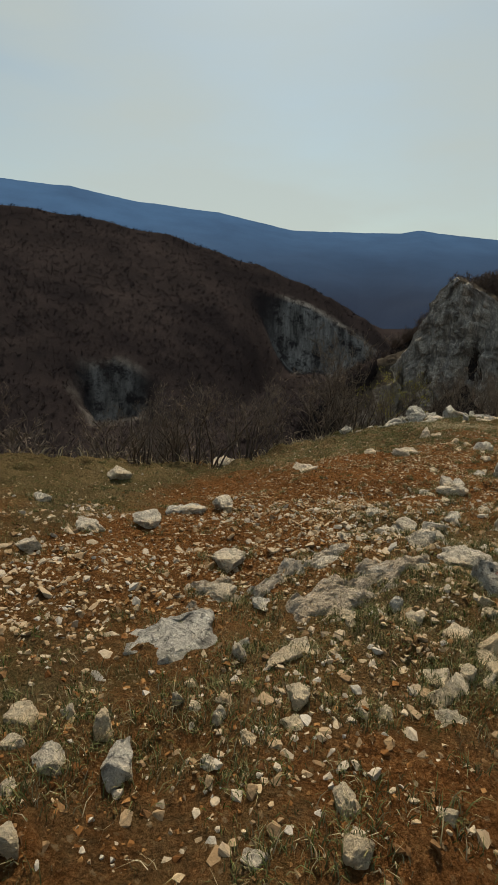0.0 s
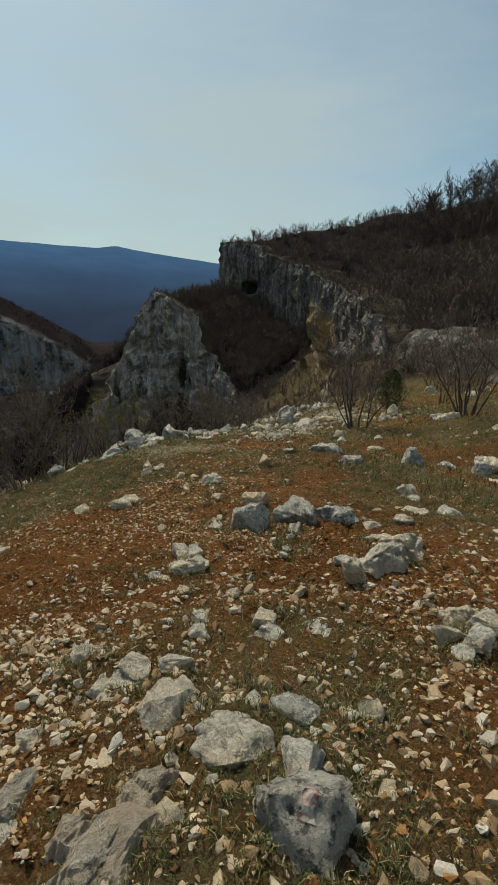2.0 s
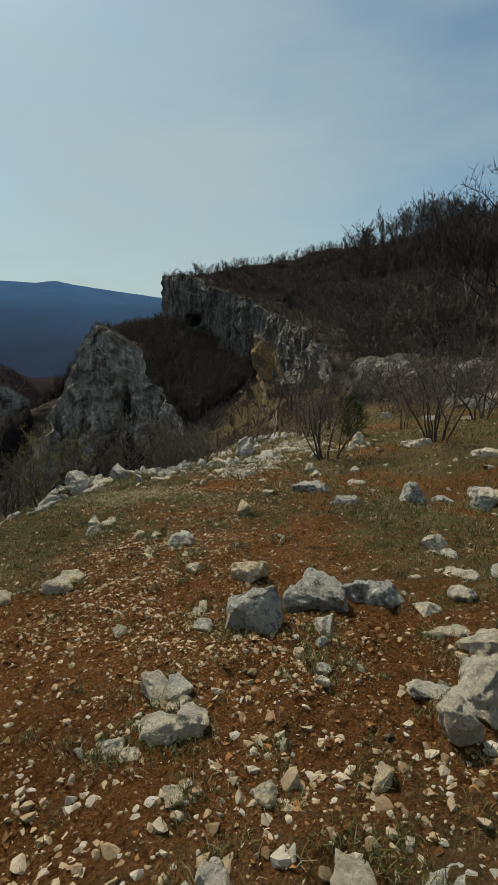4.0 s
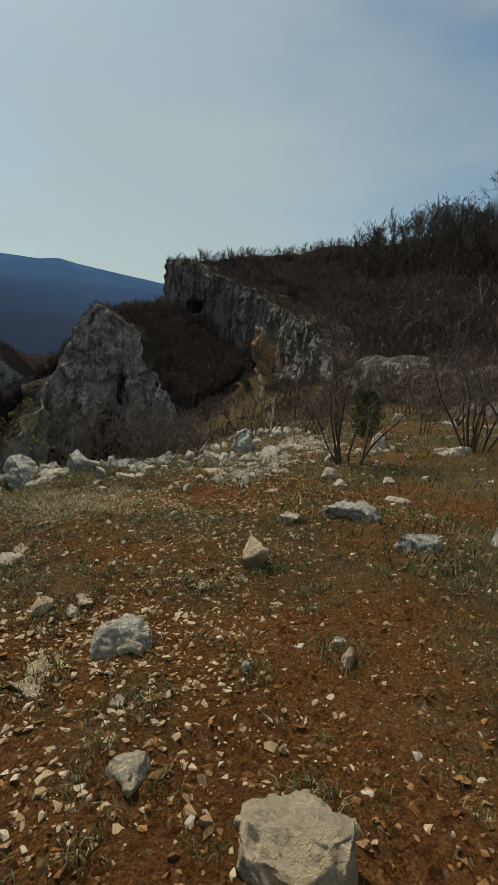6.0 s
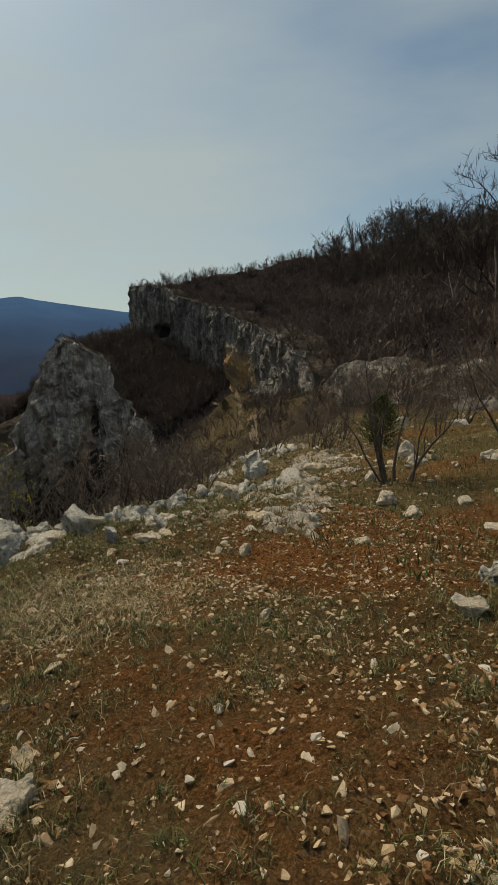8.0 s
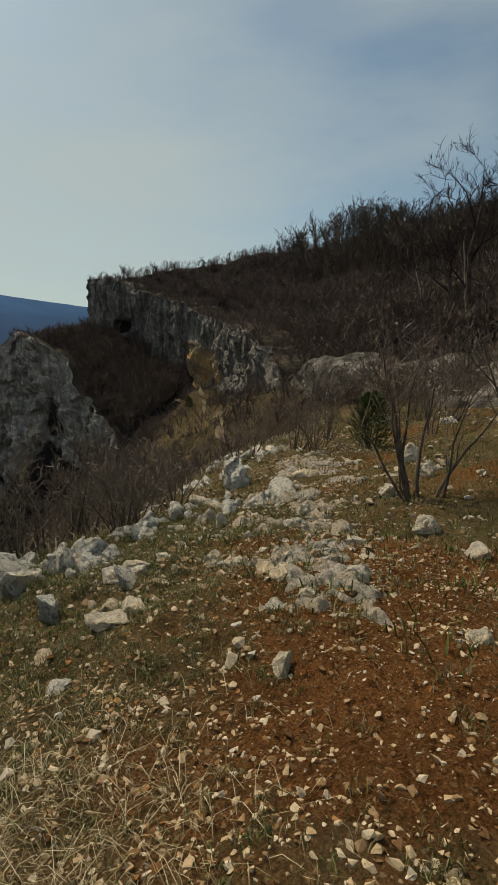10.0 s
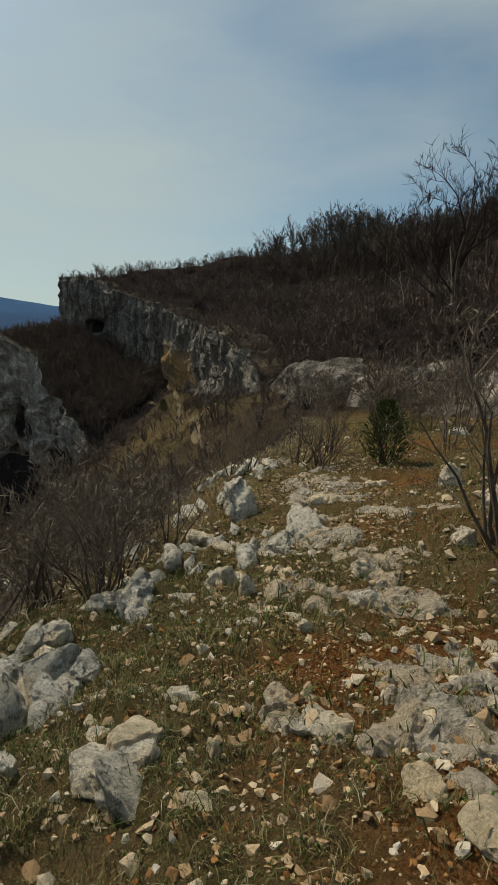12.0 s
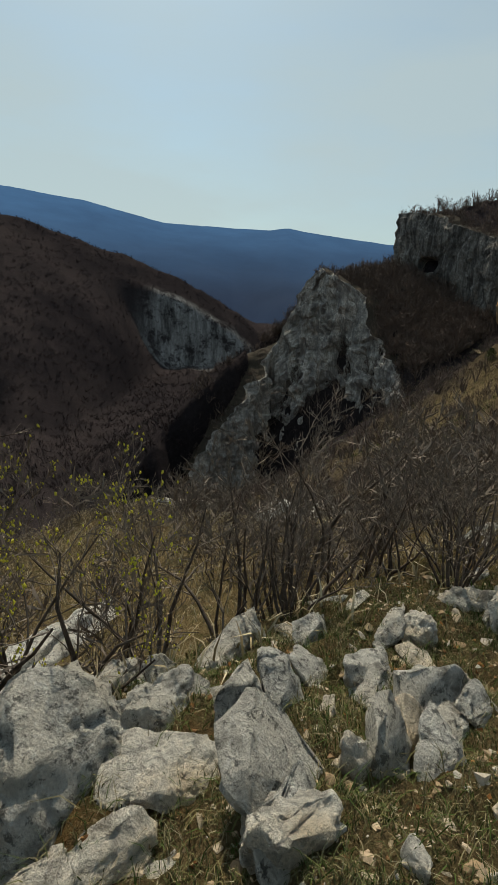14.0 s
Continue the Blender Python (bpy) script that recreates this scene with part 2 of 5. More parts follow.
M_STRAW = blade_material("dry_straw", [(0.0, (0.20, 0.15, 0.08)), (0.5, (0.36, 0.29, 0.17)), (1.0, (0.52, 0.45, 0.30))])
M_BARK = bark_material("grey_brown_bark", (0.04, 0.031, 0.025), (0.15, 0.12, 0.097))
M_TWIG = bark_material("reddish_twigs", (0.075, 0.056, 0.047), (0.19, 0.145, 0.118))
M_SPRIG = bark_material("grey_sprigs", (0.095, 0.077, 0.062), (0.25, 0.205, 0.165))
M_DEADWOOD = bark_material("bleached_deadwood", (0.32, 0.28, 0.23), (0.62, 0.57, 0.50))
M_BUD = blade_material("yellow_buds", [(0.0, (0.42, 0.40, 0.04)), (1.0, (0.70, 0.62, 0.08))])
M_JUNIPER = blade_material("juniper_needles", [(0.0, (0.035, 0.052, 0.017)), (0.6, (0.075, 0.10, 0.032)), (1.0, (0.14, 0.16, 0.055))])
M_FARTWIG = bark_material("distant_twigs", (0.036, 0.027, 0.027), (0.062, 0.048, 0.046))
M_PALE = cliff_material("pale_cliff", (0.6, 0.36, 0.13), 1.85)
M_TRAIL = bark_material("trodden_earth", (0.10, 0.075, 0.045), (0.20, 0.155, 0.10))
M_HEATH = bark_material("dry_heath", (0.030, 0.024, 0.019), (0.085, 0.068, 0.048))
M_CLIFF = cliff_material("weathered_cliff", (0.50, 0.31, 0.14))
M_FAR = far_material("painted_blue_haze", (0.011, 0.020, 0.046), (0.040, 0.105, 0.215), -20, 300, 0.003)


# ---- the lie of the land ----
def hash2(ix, iy, seed):
    v = np.sin(ix * 127.1 + iy * 311.7 + seed * 74.7) * 43758.5453
    return v - np.floor(v)


def vnoise(x, y, seed=0):
    ix, iy = np.floor(x), np.floor(y)
    fx, fy = x - ix, y - iy
    fx, fy = fx * fx * (3 - 2 * fx), fy * fy * (3 - 2 * fy)
    a = hash2(ix, iy, seed) * (1 - fx) + hash2(ix + 1, iy, seed) * fx
    b = hash2(ix, iy + 1, seed) * (1 - fx) + hash2(ix + 1, iy + 1, seed) * fx
    return (a * (1 - fy) + b * fy) * 2 - 1


def fbm(x, y, octaves=4, seed=0):
    return sum(vnoise(x * 2.0**k, y * 2.0**k, seed + k) * 0.5**k for k in range(octaves))


def smooth(a, b, x):
    t = np.clip((x - a) / (b - a), 0, 1)
    return t * t * (3 - 2 * t)


def smax(a, b, k):
    return np.maximum(a, b) + np.exp(-np.abs(a - b) / k) * k * 0.5


def signed(x, y, line):
    """Distance from a polyline, positive on its left, and how far along it."""
    best, side, along, done = np.full(np.shape(x), 1e9), np.zeros(np.shape(x)), np.zeros(np.shape(x)), 0.0
    for (ax, ay), (bx, by) in zip(line, line[1:]):
        dx, dy = bx - ax, by - ay
        size = math.hypot(dx, dy)
        t = np.clip(((x - ax) * dx + (y - ay) * dy) / size**2, 0, 1)
        d = np.hypot(x - ax - t * dx, y - ay - t * dy)
        near = d < best
        best, along = np.where(near, d, best), np.where(near, done + t * size, along)
        side = np.where(near, np.sign(dx * (y - ay) - dy * (x - ax)), side)
        done += size
    return best * np.where(side == 0, 1, side), along


RIM = [(-60, -18), (-14, 3.0), (-4, 8.4), (-1, 9.6), (1, 11.4), (3.9, 13.9), (6.1, 15.4), (8.2, 16.1), (9.3, 16.7), (11.2, 17.7), (15.4, 20.9), (17.9, 22.3), (20.8, 23), (26.5, 25.5), (36, 33), (48, 46), (66, 74), (84, 110)]
FOOT = [(30, -60), (36, 0), (41, 22), (52, 42), (66, 66), (84, 92), (98, 112), (101, 127), (101, 150), (98, 172), (97, 178), (112, 188), (220, 225), (520, 300)]


BUTTRESS = [(75, 124), (77, 141), (75, 152), (73, 158), (68.5, 162), (64.5, 164.5), (61, 167), (58.5, 170.5), (57.5, 175), (56.5, 180), (53, 174), (47, 169), (36, 162), (26, 158)]
BUTTRESS_TOP = [-27, -18, -8, 1.5, 6.0, 6.8, 3.6, -1, -8, -19, -25, -31, -42, -54]


def plateau(x, y):
    xs, ys = np.clip(x, -0.4, 9.9), np.clip(y, -2, 17)
    z = 0.1452 + 0.0333 * xs + -0.1957 * ys + 0.02328 * xs * ys + -0.02162 * xs**2 + 0.00386 * ys**2
    z = z + -0.000509 * ys**3 + -0.000133 * xs**2 * ys + 0.000080 * xs * ys**2 + -0.000291 * xs**3
    return z + np.where(x < xs, -0.07, 0.02) * (x - xs) - 0.10 * (y - ys)


def land(x, y):
    """Height of the ground at x, y."""
    x, y = np.asarray(x, float), np.asarray(y, float)
    s, u = signed(x, y, RIM)
    e, v = signed(x, y, FOOT)
    near = np.maximum(plateau(x, y), -14.0)
    d = np.maximum(s, 0)
    near = near - (0.75 * smooth(0, 3, d) * np.minimum(d, 4) + np.interp(x, [0, 8, 20, 34], [0.17, 0.24, 0.48, 0.66]) * np.clip(d - 4, 0, 21) + 0.75 * np.clip(d - 25, 0, 200))
    # slope under the cliffs, falling away from their foot
    foot = np.interp(v, [0, 60, 83, 106, 133, 166, 190, 205, 228, 250, 258, 275, 390, 700], [3, 0, -2.6, -2, -5, -9, -8, -6, 1, 8, 9, 4, -20, -40])
    apron = foot - 0.62 * np.clip(e, 0, 23) - 1.5 * np.maximum(e - 23, 0) * smooth(175, 215, v) - 0.64 * np.maximum(e - 23, 0) * smooth(215, 175, v)
    # wooded hill above
    w = np.maximum(-e, 0)
    lip = np.interp(v, [0, 60, 106, 133, 160, 190, 205, 228, 252, 260, 300, 700], [0, 0.5, 2, 3, 5, 10, 17, 16, 15, 14, 12, 10])
    bench = np.interp(v, [120, 133, 166, 190, 205, 215], [0, 2.5, 8, 6, 2, 0])
    hill = foot + lip * smooth(2.5, 7, w) + bench * smooth(2.5, 7, w) * smooth(75, 12, w) + 0.405 * np.minimum(w, 75) + 0.10 * np.clip(w - 75, 0, 200) - 0.25 * np.clip(w - 150, 0, 400)
    hill = np.where(e > 0, -200.0, hill)
    far = smax(near, np.where(e > 0, apron, -200), 1.0)
    # ridge with the grey buttress
    b = signed(x, y, BUTTRESS)[0]
    ridge = 6.0 - 0.78 * np.abs(signed(x, y, [(79, 173), (97, 182)])[0])
    far = far - 3.0 * np.clip(b + 3, 0, 16) * smooth(6, 16, e) * smooth(48, 30, b) * smooth(118, 135, y)
    far = smax(far, ridge - 6.0 * np.clip(b + 8, 0, 30), 2.0)
    far = np.maximum(far, np.where(s > 0, -62.0, -200))
    # far side of the gorge
    r, az = np.hypot(x - 3, y - 8), np.degrees(np.arctan2(x - 3, y - 8))
    crest = np.interp(az, [-60, -23, -17, -8, 1.3, 8, 13, 16, 40], [75, 62, 58, 46, 24, 1, -20, -44, -60])
    wood = crest - 0.42 * np.maximum(480 - r, 0) - 0.05 * np.maximum(r - 480, 0)
    wood = wood - 40 * smooth(-1, 6, az) * smooth(444, 424, r)
    wood = wood - 20 * smooth(-20, -17, az) * smooth(-9, -13, az) * smooth(272, 254, r)
    gullies = 9.0 * np.abs(fbm(az * 0.11, r * 0.004, 3, 19)) * smooth(480, 400, r)
    wood = wood - gullies
    wood = np.where((az > -120) & (az < 60), wood, -200)
    far = smax(far, np.where(r > 150, wood, -200), 2.0)
    z = np.where(e > 0, far, smax(np.maximum(near, -15), hill, 0.6))
    rough = 0.05 * fbm(x * 0.9, y * 0.9, 3, 3) + 0.035 * fbm(x * 3.5, y * 3.5, 4, 9) * (np.hypot(x - 4, y - 8) < 40)
    rough = rough + smooth(30, 90, r) * 1.6 * fbm(x * 0.05, y * 0.05, 4, 5)
    rim_bumps = 0.10 * np.exp(-(s / 2.0) ** 2) * fbm(x * 2.2, y * 2.2, 3, 21)
    lumps = (0.022 * fbm(x * 8, y * 8, 4, 17) + 0.020 * np.abs(fbm(x * 3.7, y * 3.7, 3, 27))) * (np.hypot(x - 4, y - 8) < 16)
    return z + rough + rim_bumps + lumps


def ground_z(x, y):
    return float(land(np.array([x]), np.array([y]))[0])


PATHWAY = [(3.6, 5.5), (4.6, 8), (5.7, 10.3), (7.6, 12.4), (9.9, 14.3), (12.9, 16.9), (17.9, 20.1), (21.9, 21)]


def turf(x, y):
    """How grassy the ground is, 0 (bare red soil) to 1."""
    s, u = signed(x, y, RIM)
    g = 0.46 + 0.45 * fbm(x * 0.55, y * 0.55, 4, 31)
    g = g + 0.75 * np.exp(-((s + 0.8) / 1.7) ** 2) + 0.35 * smooth(6.5, 12, x - 0.25 * y) + 0.6 * smooth(0, 2, s)
    d, u = signed(x, y, PATHWAY)
    g = g - 0.36 * np.exp(-(d / np.interp(u, [0, 6, 10, 25], [1.7, 1.7, 0.9, 0.8])) ** 2) + 0.30 * np.exp(-(((x - 0.3) * 0.8 - (y - 2.4) * 0.6) ** 2 / 0.7 + ((x - 0.3) * 0.6 + (y - 2.4) * 0.8) ** 2 / 5.0))
    return np.clip(g, 0, 1)


def mesh_from(name, verts, faces, material, smooth_shade=True):
    me = bpy.data.meshes.new(name)
    verts, faces = np.asarray(verts, np.float32), np.asarray(faces, np.int32)
    k = faces.shape[1]
    me.vertices.add(len(verts))
    me.vertices.foreach_set("co", verts.ravel())
    me.loops.add(faces.size)
    me.loops.foreach_set("vertex_index", faces.ravel())
    me.polygons.add(len(faces))
    me.polygons.foreach_set("loop_start", np.arange(0, faces.size, k, dtype=np.int32))
    me.polygons.foreach_set("loop_total", np.full(len(faces), k, np.int32))
    me.polygons.foreach_set("use_smooth", np.full(len(faces), smooth_shade))
    me.materials.append(material)
    me.update(calc_edges=True)
    return me


def grid_faces(rows, cols):
    i = np.arange(rows * cols).reshape(rows, cols)
    return np.stack([i[:-1, :-1], i[:-1, 1:], i[1:, 1:], i[1:, :-1]], -1).reshape(-1, 4)


def axis(lo, hi, stepsize, far, count):
    inner = np.arange(lo, hi + stepsize / 2, stepsize)
    out = np.concatenate([np.geomspace(stepsize, 2.0, 40), np.arange(4.0, 190, 2.4), np.geomspace(195, 470, 80), np.geomspace(485, far, 12)])
    back = np.geomspace(stepsize, far, count)
    return np.concatenate([lo - back[::-1], inner, hi + out])


gx, gy = np.meshgrid(axis(-4.0, 10.0, 0.05, 900, 110), axis(0.2, 17, 0.05, 1000, 40))
gz = land(gx, gy)
me = mesh_from("ground", np.stack([gx, gy, gz], -1).reshape(-1, 3), grid_faces(*gx.shape), M_SOIL)
col = me.attributes.new("turf", "FLOAT", "POINT")
col.data.foreach_set("value", turf(gx, gy).ravel().astype(np.float32))
rs, es = signed(gx, gy, RIM)[0], signed(gx, gy, FOOT)
# Meadow; past y 165 the litter is thinned to lighten ground in cliff shade.
meadow_lift = smooth(60, 20, es[0]) * smooth(-2, 1, es[0]) * smooth(110, 150, es[1]) * (0.25 + 0.30 * smooth(165, 140, gy)) * smooth(200, 185, gy) * (0.5 + 0.5 * smooth(26, 10, es[0]))
woods = smooth(90, 160, np.hypot(gx - 4, gy - 9)) + smooth(np.where(rs < 0, 30, 14), np.where(rs < 0, 46, 34), np.hypot(gx - 4, gy - 9)) * (1 - meadow_lift) * (0.75 + 0.25 * fbm(gx * 0.2, gy * 0.2, 3, 2))
woods = np.maximum(woods, smooth(1, -4, es[0]))
col = me.attributes.new("scrub", "FLOAT", "POINT")
col.data.foreach_set("value", np.clip(woods, 0, 1).ravel().astype(np.float32))
far_r, far_az = np.hypot(gx - 3, gy - 8), np.degrees(np.arctan2(gx - 3, gy - 8))
crags = smooth(2.5, 5.5, far_az + 1.2 * fbm(gx * 0.03, gy * 0.03, 3, 7)) * smooth(17, 14.5, far_az) * smooth(402, 420, far_r + 14 * fbm(gx * 0.05, gy * 0.05, 3, 8)) * smooth(452, 446, far_r)
crags = crags + 0.7 * smooth(-19, -17.5, far_az + fbm(gx * 0.05, gy * 0.05, 3, 9)) * smooth(-11, -12.5, far_az) * smooth(240, 252, far_r) * smooth(276, 268, far_r)
col = me.attributes.new("crag", "FLOAT", "POINT")
col.data.foreach_set("value", np.clip(crags, 0, 1).ravel().astype(np.float32))
ground = tagged(new("ground", me), "stony red soil and thin spring grass falling to a gorge", "ground", kind="structure")

# ---- distance ----
AZ = np.linspace(-180, 180, 721)
EL = np.interp(AZ, [-180, -60, -23, -17, -11, -2.6, 5, 12, 16, 17.8, 20, 25, 29, 40, 180], [5, 8.6, 9.35, 9.2, 8.3, 7.6, 6.1, 5.9, 5.9, 6.15, 5.75, 5.2, 4.75, 4.5, 5])
EL = EL + 0.05 * vnoise(AZ * 0.7, AZ * 0 + 0.5, 4) + 0.03 * vnoise(AZ * 2.1, AZ * 0 + 3.5, 6)
DEPTH = np.linspace(0, 1, 24)
ra = 1300 + 1400 * DEPTH[:, None] + 0 * AZ[None]
top = 2700 * np.tan(np.radians(EL))[None]
rz = -160 + (top + 160) * DEPTH[:, None] ** 0.85 + 45 * (1 - DEPTH[:, None]) * fbm(AZ[None] * 0.16 + 0 * ra, ra * 0.002, 4, 14)
az = np.radians(AZ)[None]
pts = np.stack([3 + ra * np.sin(az), 8 + ra * np.cos(az), rz], -1).reshape(-1, 3)
tagged(new("backdrop", mesh_from("backdrop", pts, grid_faces(24, 721), M_FAR)), "blue mountain range on the horizon, haze painted as glow", "mountains", kind="structure")


# ---- builders ----
def part(name, me, parent, label=""):
    ob = new(name, me)
    ob.parent = parent
    return tagged(ob, label) if label else ob


def bm_mesh(name, bm, material, smooth_shade=False):
    me = bpy.data.meshes.new(name)
    for f in bm.faces:
        f.smooth = smooth_shade
    if smooth_shade:
        for e in bm.edges:
            e.smooth = e.calc_face_angle(0.0) < 0.2
    bm.to_mesh(me)
    bm.free()
    me.materials.append(material)
    return me


# ---- cliffs ----
CAPS = {}


def cliff(name, label, line, tops, bases, material, lean=0.25, cell=0.9, rough=2.0, seed=0, ochre=(0, 0), holes=()):
    """A rock wall along a plan polyline (its face on the left), with broken ledges, cracks and a cap that runs back into the hill."""
    line = np.array(line, float)
    seg = np.r_[0, np.cumsum(np.hypot(*np.diff(line, axis=0).T))]
    cols = int(seg[-1] / cell) + 1
    u = np.linspace(0, seg[-1], cols)
    x, y = np.interp(u, seg, line[:, 0]), np.interp(u, seg, line[:, 1])
    dx, dy = np.gradient(x), np.gradient(y)
    k = np.hypot(dx, dy)
    kern = np.ones(9) / 9
    nx, ny = np.convolve(np.pad(-dy / k, 4, "edge"), kern, "valid"), np.convolve(np.pad(dx / k, 4, "edge"), kern, "valid")
    top = np.interp(u, seg, tops) + 0.9 * rough * fbm(u * 0.13, u * 0 + seed, 4, seed) * 0.5
    low = np.interp(u, seg, bases) - 9.0 * (cell > 0.4)
    rows = max(int(np.max(top - low) / cell), 6)
    v = np.linspace(0, 1, rows)[:, None]
    z = low + (top - low) * v
    uu = u[None] + 0 * z
    ridges = np.abs(fbm(uu * 0.10, z * 0.03, 4, seed + 1)) * 1.6
    joint = np.floor(uu * 0.22 + 1.3 * fbm(uu * 0.05, z * 0.12, 3, seed + 4))
    block = hash2(joint, np.floor(z * 0.16 + 1.1 * fbm(uu * 0.07, z * 0.06, 3, seed + 5)), seed) - 0.5
    ledge = 0.5 * np.floor(z * 0.35 + fbm(uu * 0.08, z * 0.1, 2, seed + 2) * 1.5) % 2 * 0.4
    out = rough * (ridges + ledge * 0.5 + 0.9 * block + 0.6 * fbm(uu * 0.4, z * 0.3, 5, seed + 3) + 0.4 * np.abs(fbm(uu * 0.9, z * 0.25, 3, seed + 7))) - lean * (z - low)
    out = out - 1.2 * smooth(0.9, 1.0, v) * rough * 0.4
    for hu, hz, ru, rz, deep in holes:
        out = out - deep * np.exp(-(((uu - hu) / ru) ** 4 + ((z - hz) / rz) ** 4))
    px, py = x + nx * out, y + ny * out
    back = np.linspace(0.6, 12, 6)[:, None]
    bx, by = px[-1] - nx * back, py[-1] - ny * back
    bz = top + 0.05 * back + 0.7 * fbm(bx * 0.3, by * 0.3, 3, seed + 6) - 1.5 * smooth(6, 12, back)
    px, py, z = np.vstack([px, bx]), np.vstack([py, by]), np.vstack([z, bz])
    me = mesh_from(name, np.stack([px, py, z], -1).reshape(-1, 3), grid_faces(*px.shape), material, False)
    CAPS[name] = (bx.ravel(), by.ravel(), bz.ravel())
    if cell > 0.4:
        me.materials.append(M_HEATH)
        band = np.arange(len(me.polygons)) // (px.shape[1] - 1)
        me.polygons.foreach_set("material_index", (band >= rows).astype(np.int32))
    oc = me.attributes.new("ochre", "FLOAT", "POINT")
    h = np.vstack([v + 0 * u, np.ones_like(bx)])
    uf = u / seg[-1]
    band = smooth(ochre[0] - 0.02, ochre[0] + 0.02, uf) * smooth(ochre[1] + 0.05, ochre[1], uf) if ochre[1] > 0 else 0 * uf
    amount = band[None] * smooth(0.78, 0.55, h) * smooth(0.02, 0.12, h) * np.clip(0.95 + 0.8 * fbm(u[None] * 0.22 + 0 * h, h * 5, 4, seed + 8), 0, 1)
    oc.data.foreach_set("value", amount.ravel().astype(np.float32))
    return tagged(new(name, me), label, "cliff", kind="structure")


cliff("cliff", "grey limestone cliff with an ochre break under scrub", [(57, 54), (62, 61), (72, 74), (84, 92), (92, 103), (97.5, 114), (99.5, 126), (103.5, 130), (103.5, 150), (99.5, 170), (97.5, 178), (106, 188)],
      [-8, -1.5, 3.5, 6.5, 7.5, 9.5, 12.5, 14, 18.5, 25.5, 26, 22], [-9, -9, -10, -10, -10, -10, -8, -7, 0, 7, 5, 0], M_CLIFF, -0.04, 0.5, 1.0, 11, (0.42, 0.56), [(125, 9.5, 3.0, 1.8, 8)])
cliff("cliff_lower", "broken grey limestone ledges under the cliff", [(53, 50), (58, 58), (64, 68), (70, 79), (75, 90), (80, 101), (83, 108)],
      [-6, -3.8, -3.5, -3.3, -3.2, -6, -12], [-8.5, -8.7, -9.5, -11.5, -13, -15, -16], M_CLIFF, 0.3, 0.45, 1.5, 23)
cliff("buttress", "tall grey limestone buttress above the gorge", BUTTRESS, BUTTRESS_TOP, [-44, -46, -52, -56, -58, -60, -62, -64, -66, -66, -68, -70, -70, -70], M_PALE, 0.05, 0.7, 1.9, 37)
cliff("outcrop", "low pale limestone outcrop above the path", [(36, 2), (37.5, 12), (39, 21), (41, 26)], [-1.5, 0.6, 0.9, -2.5], [-3, -4, -4.6, -5], M_PALE, 0.5, 0.25, 1.0, 71)
cliff("outcrop_middle", "low grey limestone ledge above the path", [(41, 27), (43, 31), (46, 36)], [-2.6, -0.4, -2.2], [-5, -5, -5], M_PALE, 0.4, 0.25, 1.0, 75)
cliff("outcrop_far", "low grey limestone ledge in the scrub", [(47, 38), (50, 44), (54, 51), (58, 58)], [-2.4, 0.3, -0.5, -5], [-5.5, -5.5, -6, -8], M_CLIFF, 0.4, 0.35, 1.1, 79)
cliff("outcrop_low", "broken limestone ledge beside the path", [(29, 12), (30.5, 17), (32, 22), (33, 25)], [-3.4, -2.0, -2.2, -3.6], [-4.5, -4.8, -5, -5], M_CLIFF, 0.7, 0.22, 0.7, 83)


# ---- stones ----
KIND = {"S": (M_STONE, "weathered grey limestone rock lying in thin grass", 0.45),
        "L": (M_LICHEN, "grey limestone boulder spotted with white and black lichen", 0.5),
        "T": (M_TAN, "loose tan limestone stone on red soil", 0.35),
        "O": (M_TAN, "loose orange-tan limestone stone on the grass", 0.55),
        "R": (M_LICHEN, "lichened limestone rock with a faded red paint mark", 0.5),
        "B": (M_SLAB, "worn flat bedrock slab flush with the soil", 0.5)}


